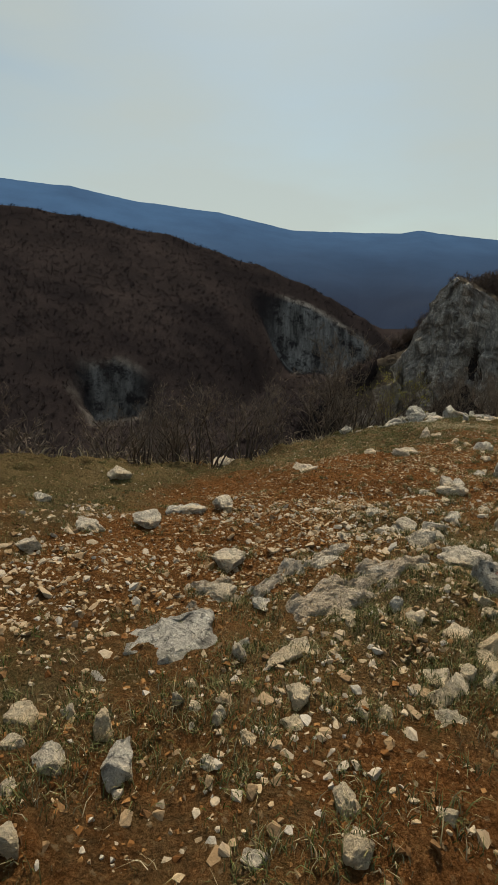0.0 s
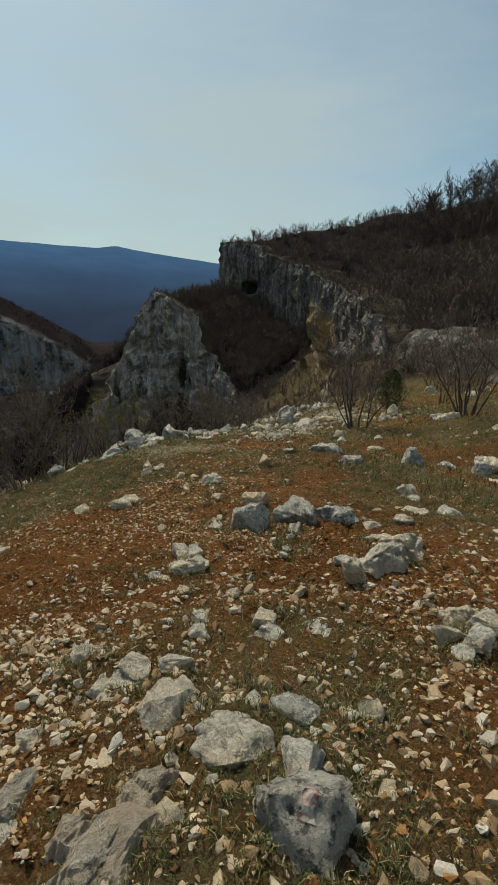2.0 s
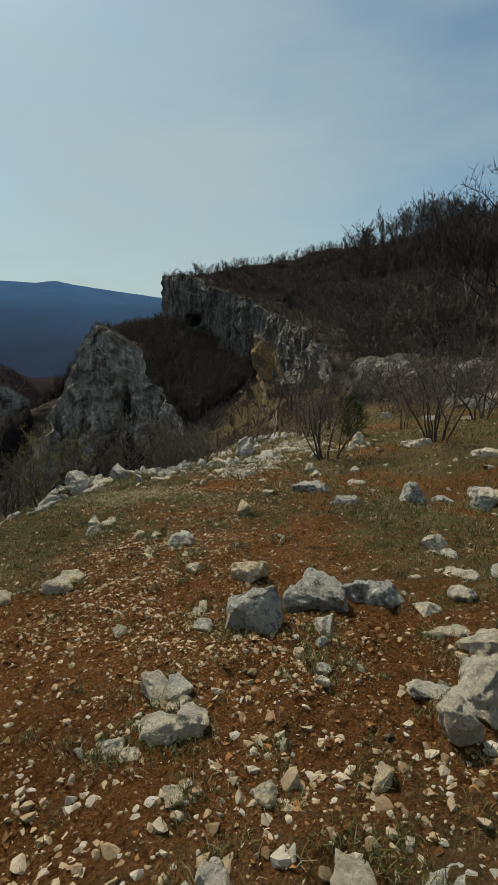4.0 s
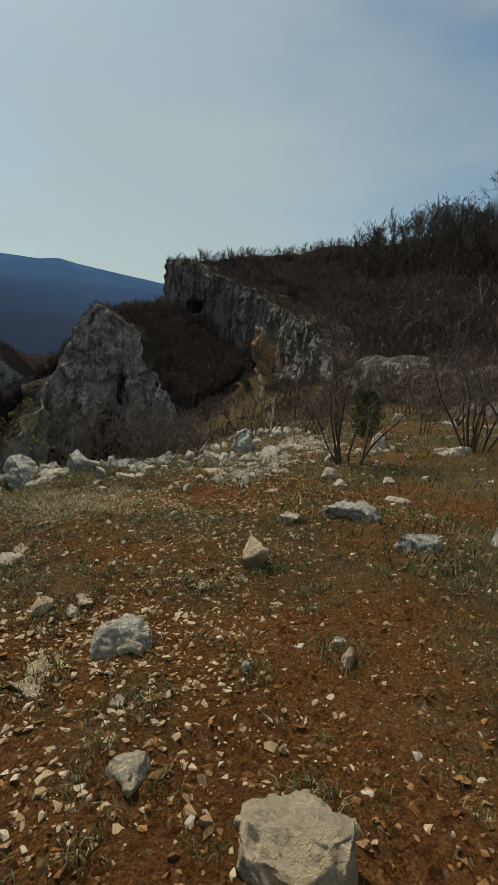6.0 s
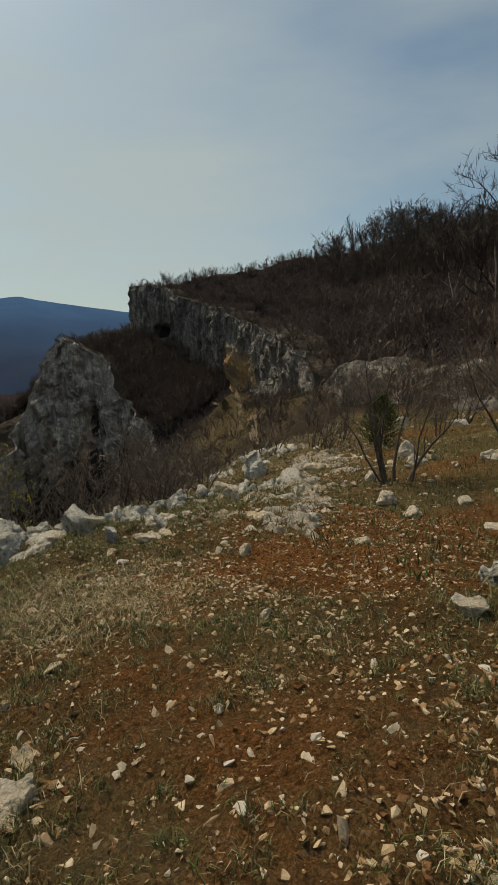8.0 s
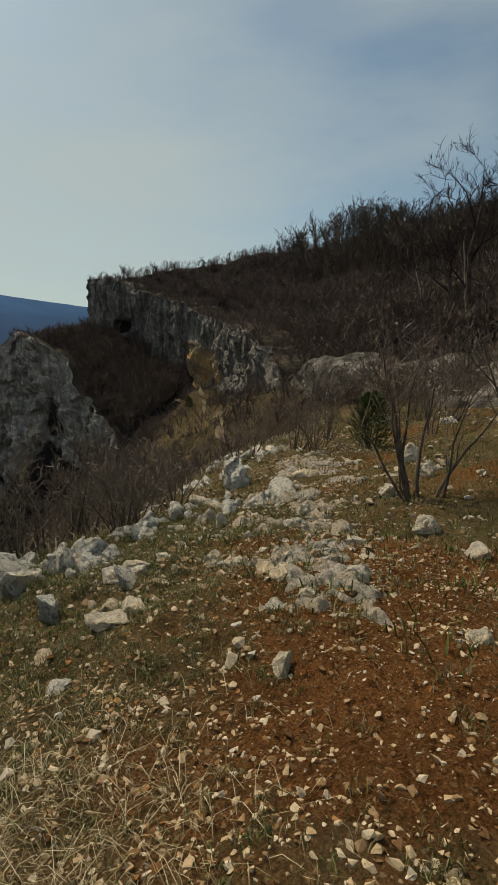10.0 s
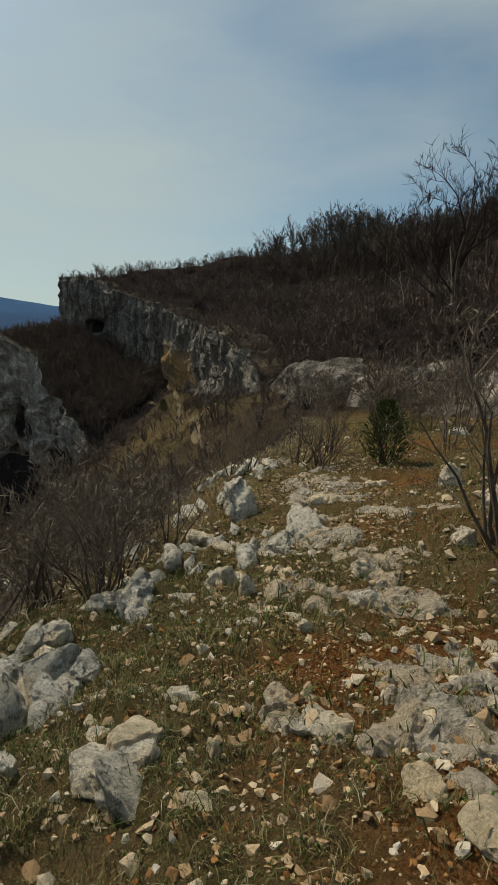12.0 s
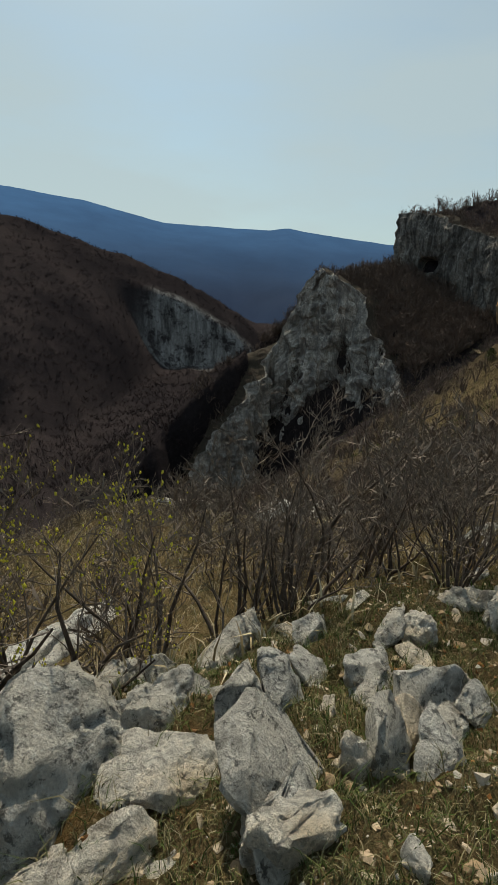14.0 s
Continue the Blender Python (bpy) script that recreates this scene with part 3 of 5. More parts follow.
def hull(rnd, size, count, cuts=0, wobble=0.0, seed=0.0, boxy=0.5, flute=0.0):
    """An angular stone: the hull of random points, cut finer and roughened."""
    bm = bmesh.new()
    for _ in range(count):
        v = Vector([rnd.gauss(0, 1) for _ in range(3)]).normalized()
        m = max(abs(c) for c in v)
        v = v.lerp(v / m * 0.8, boxy) * rnd.uniform(0.82, 1.05)
        bm.verts.new((v.x * size[0] / 2, v.y * size[1] / 2, v.z * size[2] / 2))
    got = bmesh.ops.convex_hull(bm, input=bm.verts)
    loose = [g for g in got["geom_interior"] + got["geom_unused"] if isinstance(g, bmesh.types.BMVert)]
    if loose:
        bmesh.ops.delete(bm, geom=list(set(loose)), context="VERTS")
    if cuts:
        bmesh.ops.bevel(bm, geom=bm.edges[:], offset=min(size) * 0.05, segments=1, affect="EDGES", clamp_overlap=True)
        bmesh.ops.triangulate(bm, faces=bm.faces[:])
        for _ in range(cuts):
            longest = max(size) * (0.16, 0.09, 0.05, 0.035)[_]
            bmesh.ops.subdivide_edges(bm, edges=[e for e in bm.edges if e.calc_length() > longest], cuts=1, use_grid_fill=True)
            bmesh.ops.triangulate(bm, faces=[f for f in bm.faces if len(f.verts) > 3])
        bmesh.ops.smooth_vert(bm, verts=bm.verts[:], factor=0.15, use_axis_x=True, use_axis_y=True, use_axis_z=True)
        bm.normal_update()
        big = max(size)
        off = Vector((seed * 3.1, seed * 1.7, seed))
        for v in bm.verts:
            q = v.co / big
            d = noise.fractal(q * 2.2 + off, 0.8, 2.2, 4) * 0.036 + noise.fractal(q * 8 + off, 0.6, 2.1, 3) * 0.03 + (noise.fractal(q * 22 + off, 0.6, 2.1, 2) * 0.017 if cuts > 2 else 0)
            crack = abs(noise.noise(Vector((q.x * 3.0, q.y * 3.0, q.z * 6.0)) + off))
            d -= 0.045 * max(0.0, 0.10 - crack) / 0.10
            if flute:
                d -= flute * abs(noise.noise(Vector((q.x * 6.0 + q.z * 2.0, q.y * 2.5, q.z * 1.5)) + off))
            v.co += v.normal * d * big * wobble
    return bm


ROCKS = []


def slab(x, y, w, d, yaw, seed):
    """Worn bedrock that breaks through the soil: a low cracked hump whose edges run under the ground."""
    n = 46
    u, v = np.meshgrid(np.linspace(-1, 1, n), np.linspace(-1, 1, n))
    c, s = math.cos(radians(yaw)), math.sin(radians(yaw))
    px, py = x + 0.75 * (u * w * c - v * d * s), y + 0.75 * (u * w * s + v * d * c)
    bend = 0.5 * fbm(px * 3, py * 3, 3, seed + 2)
    rise = 0.30 - 1.25 * (np.abs(u + 0.3 * bend) ** 3 + np.abs(v - 0.3 * bend) ** 3) ** 0.8 + 0.9 * fbm(px * 5.5, py * 5.5, 5, seed)
    block = hash2(np.floor(px * 4.5 + 1.2 * fbm(px * 3, py * 3, 3, 5)), np.floor(py * 3.6 + 1.2 * fbm(px * 3, py * 3, 3, 6)), seed)
    split = np.abs(fbm(px * 3.4 + 7, py * 3.4, 3, seed + 4))
    pz = land(px, py) + 0.055 * np.clip(rise + (0.7 * block - 0.15) * smooth(0, 0.2, rise), -3.0, 1.0) - 0.03 * smooth(0.07, 0.0, split) + 0.008 * fbm(px * 16, py * 16, 4, 7)
    me = mesh_from("slab", np.stack([px, py, pz], -1).reshape(-1, 3), grid_faces(n, n), M_SLAB, False)
    ROCKS.append((x, y, w * 0.4))
    return tagged(new("bedrock_slab", me), KIND["B"][1], "rock", "stones on the slope")


def rock(x, y, w, d, h, yaw, kind, seed):
    """One stone that stands in the ground at x, y."""
    if kind == "B":
        return slab(x, y, w, d, yaw, seed)
    rnd = random.Random(seed * 13 + 5)
    material, label, boxy = KIND[kind[0]]
    flat = kind.endswith("F")
    z = ground_z(x, y)
    strike = kind == "L" and y > 12.4
    if strike:
        yaw, d = -50 + rnd.gauss(0, 11), max(w, d) * rnd.uniform(1.3, 1.9)
        w *= 0.72
    elif not flat and kind != "L" and math.hypot(x - 3, y - 7) < 9:
        d, h = max(d, 0.8 * w) + 0.4 * h, 0.66 * h
    tall = h * (1.9 if not flat else 2.2)
    bm = hull(rnd, (w * (1.12 if kind == "L" else 1.2), d * 1.2, tall), 18 if w > 0.2 else 13, 4 if w > 0.6 and y < 20 else 3 if w > 0.3 else 2, 0.75 if strike else 1.0 if not flat else 0.8, seed * 0.37, boxy if not flat else 0.8, 0.04 if kind == "L" else 0.03)
    low, high = min(v.co.z for v in bm.verts), max(v.co.z for v in bm.verts)
    ob = new("boulder" if w > 0.35 else "stone", bm_mesh("stone", bm, material, True))
    slope = Vector((ground_z(x - 0.15, y) - ground_z(x + 0.15, y), ground_z(x, y - 0.15) - ground_z(x, y + 0.15), 0.3)).normalized()
    turn = Vector((0, 0, 1)).rotation_difference(slope if flat else Vector((0, 0, 1)).lerp(slope, 0.4)).to_matrix().to_4x4()
    sink = h * (0.72 if w > 0.5 or w < 0.2 else 0.85) - high if not flat else -low - (tall - h * 0.85)
    ob.matrix_world = Matrix.Translation((x, y, z + sink)) @ turn @ pose(0, 0, 0, rnd.uniform(-9, 9) * (not flat), rnd.gauss(-28, 8) if strike else rnd.uniform(-9, 9) * (not flat), yaw)
    if kind == "R":
        mark = bmesh.new()
        bmesh.ops.create_grid(mark, x_segments=4, y_segments=6, size=1)
        for v in mark.verts:
            v.co = Vector((0.05 * w + v.co.x * 0.022 * (1 + 0.3 * math.sin(v.co.y * 5)), v.co.y * 0.10 * d - 0.1 * d, 0))
        me_mark = bm_mesh("paint_mark", mark, M_RED)
        tip = max(v.co.z for v in ob.data.vertices)
        paint = part("paint_mark", me_mark, ob, "faded red trail mark")
        paint.matrix_basis = pose(0, 0, 0)
        paint.data.transform(Matrix.Translation((0, 0, tip)))
        for v in paint.data.vertices:
            hit, place, normal, _ = ob.ray_cast(Vector((v.co.x, v.co.y, tip + 1)), Vector((0, 0, -1)))
            if hit:
                v.co = place + normal * 0.004
    ROCKS.append((x, y, max(w, d) / 2))
    return tagged(ob, label, "rock", "boulders along the rim" if kind == "L" else "stones on the slope")


red, rn, rl, rb = mat("faded_red_paint", 0.8)
rl.new(ramp(rn, rl, tex(rn, rl, 40, 5), [(0.40, (0.36, 0.33, 0.29)), (0.60, (0.22, 0.09, 0.07))]), rb.inputs["Base Color"])
M_RED = red

rock(-0.36, 2.45, 0.59, 0.42, 0.13, 13, "LF", 1)
rock(-0.42, 1.43, 0.17, 0.13, 0.20, 26, "S", 2)
rock(-0.60, 1.37, 0.13, 0.10, 0.12, 36, "S", 3)
rock(-0.51, 1.60, 0.10, 0.07, 0.12, 36, "T", 4)
rock(-0.86, 1.71, 0.16, 0.12, 0.09, 36, "T", 5)
rock(0.37, 1.25, 0.11, 0.09, 0.09, 1, "T", 6)
rock(0.34, 1.07, 0.11, 0.08, 0.11, -37, "T", 7)
rock(0.88, 1.62, 0.18, 0.14, 0.09, -30, "T", 8)
rock(0.90, 1.87, 0.15, 0.11, 0.08, -8, "T", 9)
rock(0.27, 1.77, 0.13, 0.10, 0.10, -3, "T", 10)
rock(0.07, 1.54, 0.07, 0.05, 0.08, 13, "T", 11)
rock(-0.15, 5.35, 0.28, 0.21, 0.20, -14, "S", 12)
rock(-0.57, 5.44, 0.44, 0.33, 0.14, 5, "S", 13)
rock(-1.71, 7.18, 0.37, 0.28, 0.17, 3, "S", 14)
rock(-0.89, 4.71, 0.28, 0.21, 0.17, 12, "S", 15)
rock(-1.36, 4.42, 0.31, 0.23, 0.12, 20, "S", 16)
rock(-0.06, 3.62, 0.30, 0.23, 0.17, -19, "S", 17)
rock(1.20, 3.03, 0.18, 0.14, 0.11, -33, "T", 18)
rock(0.07, 1.07, 0.09, 0.07, 0.07, -13, "S", 19)
rock(-0.20, 1.94, 0.06, 0.05, 0.08, 23, "T", 20)
rock(-0.65, 1.69, 0.06, 0.04, 0.09, 32, "T", 21)
rock(0.65, 1.17, 0.06, 0.04, 0.08, -43, "T", 22)
rock(-0.09, 1.40, 0.07, 0.05, 0.05, 16, "T", 23)
rock(-1.59, 3.60, 0.21, 0.16, 0.11, 9, "S", 24)
rock(-2.08, 5.22, 0.21, 0.16, 0.13, 26, "S", 25)
rock(-0.69, 1.25, 0.07, 0.05, 0.05, 14, "T", 26)
rock(-0.78, 1.48, 0.12, 0.09, 0.07, 8, "T", 27)
rock(-0.62, 1.06, 0.08, 0.06, 0.12, 45, "T", 28)
rock(1.16, 2.01, 0.15, 0.12, 0.09, -42, "T", 29)
rock(0.86, 1.76, 0.11, 0.09, 0.10, -41, "T", 30)
rock(0.23, 1.65, 0.12, 0.09, 0.09, 14, "T", 31)
rock(-0.23, 1.77, 0.06, 0.05, 0.13, 30, "T", 32)
rock(0.34, 2.16, 0.15, 0.11, 0.08, -16, "T", 33)
rock(1.18, 1.88, 0.14, 0.11, 0.11, -18, "T", 34)
rock(0.63, 2.46, 0.11, 0.08, 0.06, -13, "T", 35)
rock(-0.06, 1.64, 0.07, 0.05, 0.11, 17, "T", 36)
rock(0.60, 1.66, 0.07, 0.05, 0.06, -33, "T", 37)
rock(0.52, 1.67, 0.04, 0.03, 0.08, -1, "T", 38)
rock(0.05, 2.28, 0.07, 0.05, 0.11, 10, "S", 39)
rock(0.17, 2.74, 0.13, 0.10, 0.08, 18, "S", 40)
rock(-0.11, 3.02, 0.25, 0.19, 0.15, 21, "S", 41)
rock(1.57, 2.72, 0.38, 0.30, 0.29, -44, "R", 42)
rock(1.15, 2.27, 0.18, 0.13, 0.17, -40, "T", 43)
rock(1.28, 2.09, 0.17, 0.13, 0.24, -55, "T", 44)
rock(1.37, 2.38, 0.12, 0.09, 0.07, -52, "T", 45)
rock(1.41, 2.51, 0.12, 0.09, 0.12, -54, "T", 46)
rock(0.89, 2.50, 0.08, 0.06, 0.13, -30, "S", 47)
rock(0.95, 2.37, 0.10, 0.07, 0.10, -22, "T", 48)
rock(0.61, 2.38, 0.08, 0.06, 0.08, -34, "T", 49)
rock(0.95, 1.81, 0.17, 0.13, 0.14, -31, "T", 50)
rock(1.03, 1.88, 0.08, 0.06, 0.09, -46, "T", 51)
rock(1.12, 1.82, 0.10, 0.07, 0.11, -52, "T", 52)
rock(0.64, 3.36, 0.31, 0.28, 0.07, 3, "SF", 53)
rock(1.15, 3.09, 0.39, 0.38, 0.06, -24, "B", 54)
rock(0.78, 2.86, 0.34, 0.95, 0.09, -52, "B", 55)
rock(-0.09, 2.93, 0.27, 0.25, 0.06, 8, "SF", 56)
rock(-0.14, 2.95, 0.30, 0.50, 0.07, -30, "B", 57)
rock(0.62, 3.42, 0.24, 0.62, 0.07, -48, "B", 275)
rock(-0.30, 2.32, 0.42, 0.44, 0.12, -20, "LF", 276)
rock(0.32, 3.16, 0.16, 0.55, 0.06, -50, "B", 277)
rock(0.24, 2.06, 0.17, 0.12, 0.12, -18, "T", 58)
rock(0.03, 2.14, 0.07, 0.05, 0.15, 28, "S", 59)
rock(1.34, 4.08, 0.36, 0.27, 0.11, -38, "S", 60)
rock(1.64, 3.91, 0.20, 0.15, 0.12, -15, "S", 61)
rock(1.61, 3.34, 0.29, 0.19, 0.06, -16, "SF", 62)
rock(2.54, 3.81, 0.42, 0.51, 0.09, -58, "SF", 63)
rock(2.35, 5.10, 0.19, 0.14, 0.18, -15, "S", 64)
rock(0.98, 7.39, 0.45, 0.34, 0.18, -12, "S", 65)
rock(-0.27, 10.96, 0.78, 0.58, 0.25, 6, "S", 66)
rock(1.60, 3.18, 0.38, 0.26, 0.08, -54, "SF", 67)
rock(1.95, 3.26, 0.26, 0.21, 0.06, -60, "LF", 68)
rock(1.91, 4.18, 0.16, 0.12, 0.12, -41, "S", 69)
rock(2.24, 3.92, 0.19, 0.14, 0.15, -19, "S", 70)
rock(1.45, 4.05, 0.20, 0.15, 0.13, -32, "S", 71)
rock(1.42, 3.55, 0.21, 0.16, 0.19, -14, "S", 72)
rock(3.60, 4.29, 0.47, 0.35, 0.28, -33, "S", 73)
rock(2.21, 3.03, 0.12, 0.09, 0.15, -34, "T", 74)
rock(4.74, 5.11, 0.23, 0.17, 0.16, -57, "S", 75)
rock(3.10, 3.30, 0.21, 0.15, 0.16, -64, "S", 76)
rock(3.15, 3.13, 0.21, 0.16, 0.17, -61, "S", 77)
rock(2.98, 3.12, 0.13, 0.10, 0.09, -49, "S", 78)
rock(5.62, 5.94, 0.69, 0.53, 0.15, -66, "SF", 79)
rock(10.83, 7.98, 0.61, 0.45, 0.38, -49, "S", 80)
rock(5.59, 5.17, 0.32, 0.24, 0.16, -44, "S", 81)
rock(0.88, 3.81, 0.16, 0.12, 0.14, 8, "S", 82)
rock(2.25, 5.18, 0.22, 0.16, 0.11, -44, "S", 83)
rock(2.10, 7.77, 0.26, 0.20, 0.14, 4, "T", 84)
rock(2.69, 7.76, 0.24, 0.18, 0.12, -35, "T", 85)
rock(2.45, 5.37, 0.16, 0.12, 0.15, -33, "S", 86)
rock(1.27, 4.32, 0.21, 0.15, 0.05, -9, "SF", 87)
rock(1.80, 3.39, 0.15, 0.11, 0.09, -19, "S", 88)
rock(3.27, 4.27, 0.21, 0.16, 0.30, -73, "S", 89)
rock(3.41, 4.52, 0.22, 0.16, 0.10, -45, "S", 90)
rock(3.77, 4.50, 0.18, 0.14, 0.18, -64, "S", 91)
rock(2.38, 5.48, 0.20, 0.15, 0.17, -32, "S", 92)
rock(2.40, 5.29, 0.14, 0.11, 0.08, -34, "S", 93)
rock(2.78, 4.33, 0.13, 0.10, 0.12, -70, "T", 94)
rock(2.08, 5.17, 0.13, 0.09, 0.05, -36, "T", 95)
rock(2.05, 5.27, 0.13, 0.10, 0.11, -32, "S", 96)
rock(4.13, 4.86, 0.35, 0.25, 0.08, -55, "SF", 97)
rock(3.09, 4.96, 0.09, 0.07, 0.09, -28, "S", 98)
rock(2.55, 7.75, 0.23, 0.17, 0.09, -28, "T", 99)
rock(2.62, 4.73, 0.05, 0.04, 0.09, -61, "T", 100)
rock(1.90, 5.31, 0.06, 0.05, 0.07, 6, "T", 101)
rock(2.08, 4.76, 0.10, 0.08, 0.07, -24, "T", 102)
rock(3.20, 5.68, 0.45, 0.34, 0.27, -40, "L", 103)
rock(3.78, 5.70, 0.55, 0.41, 0.29, -59, "L", 104)
rock(4.16, 5.51, 0.59, 0.44, 0.24, -54, "L", 105)
rock(3.48, 5.31, 0.17, 0.13, 0.16, -38, "S", 106)
rock(3.21, 5.58, 0.09, 0.07, 0.08, -40, "T", 107)
rock(5.88, 6.04, 0.32, 0.24, 0.24, -67, "S", 108)
rock(5.31, 5.54, 0.54, 0.58, 0.12, -86, "SF", 109)
rock(6.72, 8.07, 0.52, 0.39, 0.18, -33, "L", 110)
rock(7.99, 7.80, 0.47, 0.36, 0.37, -77, "L", 111)
rock(9.67, 8.32, 0.54, 0.40, 0.22, -62, "L", 112)
rock(10.12, 7.80, 0.44, 0.33, 0.33, -52, "L", 113)
rock(4.25, 5.11, 0.22, 0.16, 0.10, -83, "S", 114)
rock(3.15, 5.20, 0.08, 0.06, 0.12, -37, "T", 115)
rock(3.18, 5.04, 0.10, 0.07, 0.10, -34, "S", 116)
rock(2.99, 5.59, 0.10, 0.07, 0.06, -26, "S", 117)
rock(3.08, 6.20, 0.15, 0.11, 0.09, -14, "T", 118)
rock(2.94, 5.92, 0.15, 0.11, 0.11, -41, "S", 119)
rock(3.80, 9.58, 0.26, 0.19, 0.12, -20, "S", 120)
rock(3.40, 7.67, 0.18, 0.13, 0.06, -34, "T", 121)
rock(3.36, 5.23, 0.09, 0.07, 0.09, -37, "S", 122)
rock(14.77, 10.22, 0.84, 0.63, 0.26, -73, "S", 123)
rock(9.50, 7.08, 0.39, 0.30, 0.16, -71, "S", 124)
rock(15.36, 12.77, 1.15, 0.86, 0.35, -37, "S", 125)
rock(4.90, 5.64, 0.13, 0.10, 0.07, -49, "T", 126)
rock(3.34, 4.98, 0.05, 0.04, 0.04, -39, "T", 127)
rock(7.00, 9.03, 0.71, 0.53, 0.23, -57, "L", 128)
rock(5.14, 8.34, 0.20, 0.15, 0.33, -46, "T", 129)
rock(3.88, 7.82, 0.31, 0.23, 0.21, -19, "S", 130)
rock(3.64, 7.32, 0.06, 0.05, 0.06, -31, "T", 131)
rock(3.68, 8.39, 0.12, 0.09, 0.13, -26, "T", 132)
rock(3.81, 8.30, 0.09, 0.07, 0.11, -25, "T", 133)
rock(3.95, 8.45, 0.10, 0.07, 0.05, -37, "T", 134)
rock(3.93, 9.76, 0.12, 0.09, 0.07, -20, "T", 135)
rock(4.66, 7.06, 0.08, 0.06, 0.13, -44, "T", 136)
rock(4.75, 7.20, 0.08, 0.06, 0.06, -43, "T", 137)
rock(4.22, 7.27, 0.05, 0.04, 0.06, -44, "S", 138)
rock(5.34, 9.90, 0.17, 0.13, 0.11, -32, "S", 139)
rock(9.71, 10.37, 0.41, 0.30, 0.12, -65, "S", 140)
rock(10.30, 12.42, 0.36, 0.27, 0.23, -66, "S", 141)
rock(10.77, 11.34, 0.24, 0.18, 0.23, -66, "S", 142)
rock(7.40, 12.17, 0.21, 0.16, 0.10, -25, "T", 143)
rock(4.59, 8.19, 0.07, 0.06, 0.04, -24, "T", 144)
rock(4.97, 7.68, 0.07, 0.05, 0.04, -59, "T", 145)
rock(6.14, 9.07, 0.16, 0.12, 0.10, -36, "S", 146)
rock(3.55, 7.00, 0.18, 0.14, 0.15, -17, "T", 147)
rock(3.76, 6.46, 0.34, 0.25, 0.26, -42, "T", 148)
rock(3.46, 7.79, 0.18, 0.13, 0.07, -9, "T", 149)
rock(3.54, 9.37, 0.17, 0.13, 0.44, 3, "S", 150)
rock(3.74, 9.49, 0.16, 0.12, 0.10, -17, "T", 151)
rock(3.88, 9.57, 0.12, 0.09, 0.11, -7, "T", 152)
rock(13.03, 34.51, 1.87, 1.41, 1.43, -28, "L", 153)
rock(19.62, 45.50, 2.71, 2.03, 1.37, -24, "L", 154)
rock(18.69, 39.35, 1.57, 1.18, 1.07, -15, "L", 155)
rock(9.55, 42.81, 2.94, 2.21, 0.88, -2, "L", 156)
rock(7.49, 12.46, 0.22, 0.17, 0.12, -48, "T", 157)
rock(9.47, 15.36, 0.40, 0.30, 0.25, -20, "T", 158)
rock(7.28, 10.62, 0.17, 0.13, 0.10, -44, "T", 159)
rock(6.08, 9.02, 0.20, 0.15, 0.12, -55, "S", 160)
rock(3.96, 8.53, 0.12, 0.09, 0.06, -49, "T", 161)
rock(9.60, 11.54, 0.31, 0.24, 0.25, -54, "S", 162)
rock(4.60, 8.22, 0.07, 0.05, 0.05, -66, "T", 163)
rock(4.27, 10.40, 0.11, 0.08, 0.07, -11, "T", 164)
rock(4.62, 9.40, 0.07, 0.05, 0.04, -34, "T", 165)
rock(10.41, 14.32, 0.43, 0.33, 0.18, -33, "T", 166)
rock(13.87, 17.13, 0.62, 0.46, 0.27, -41, "T", 167)
rock(7.22, 11.81, 0.17, 0.13, 0.09, -29, "T", 168)
rock(6.06, 13.39, 0.27, 0.20, 0.28, -26, "L", 169)
rock(6.43, 13.06, 0.18, 0.14, 0.14, -24, "T", 170)
rock(6.46, 12.86, 0.23, 0.17, 0.16, -23, "O", 171)
rock(6.13, 12.64, 0.29, 0.22, 0.14, -15, "S", 172)
rock(5.68, 12.57, 0.13, 0.09, 0.10, -23, "T", 173)
rock(5.59, 12.20, 0.19, 0.14, 0.16, -4, "S", 174)
rock(6.38, 11.26, 0.12, 0.09, 0.22, -53, "T", 175)
rock(6.90, 11.80, 0.14, 0.11, 0.14, -52, "S", 176)
rock(6.94, 11.70, 0.09, 0.07, 0.05, -43, "T", 177)
rock(6.98, 13.62, 0.23, 0.17, 0.13, -15, "S", 178)
rock(6.77, 13.51, 0.15, 0.11, 0.14, -30, "S", 179)
rock(6.96, 13.17, 0.14, 0.11, 0.05, -36, "T", 180)
rock(8.72, 15.95, 0.56, 0.42, 0.28, -48, "L", 181)
rock(9.37, 16.47, 0.32, 0.24, 0.23, -23, "L", 182)
rock(6.92, 15.85, 0.34, 0.25, 0.23, -2, "L", 183)
rock(6.98, 15.11, 0.40, 0.30, 0.12, -24, "L", 184)
rock(7.23, 14.77, 0.42, 0.31, 0.16, -20, "L", 185)
rock(8.91, 12.51, 0.27, 0.20, 0.13, -56, "S", 186)
rock(8.28, 12.41, 0.16, 0.12, 0.11, -53, "S", 187)
rock(9.21, 12.70, 0.15, 0.11, 0.10, -78, "S", 188)
rock(7.50, 11.94, 0.10, 0.08, 0.08, -52, "T", 189)
rock(7.45, 11.73, 0.08, 0.06, 0.06, -64, "T", 190)
rock(7.15, 11.46, 0.14, 0.10, 0.06, -64, "S", 191)
rock(10.28, 15.89, 0.57, 0.43, 0.23, -48, "L", 192)
rock(9.53, 13.84, 0.30, 0.22, 0.12, -50, "S", 193)
rock(6.75, 11.55, 0.04, 0.03, 0.03, -53, "T", 194)
rock(7.72, 13.12, 0.26, 0.55, 0.10, -12, "SF", 195)
rock(7.02, 13.71, 0.30, 0.24, 0.20, -30, "T", 278)
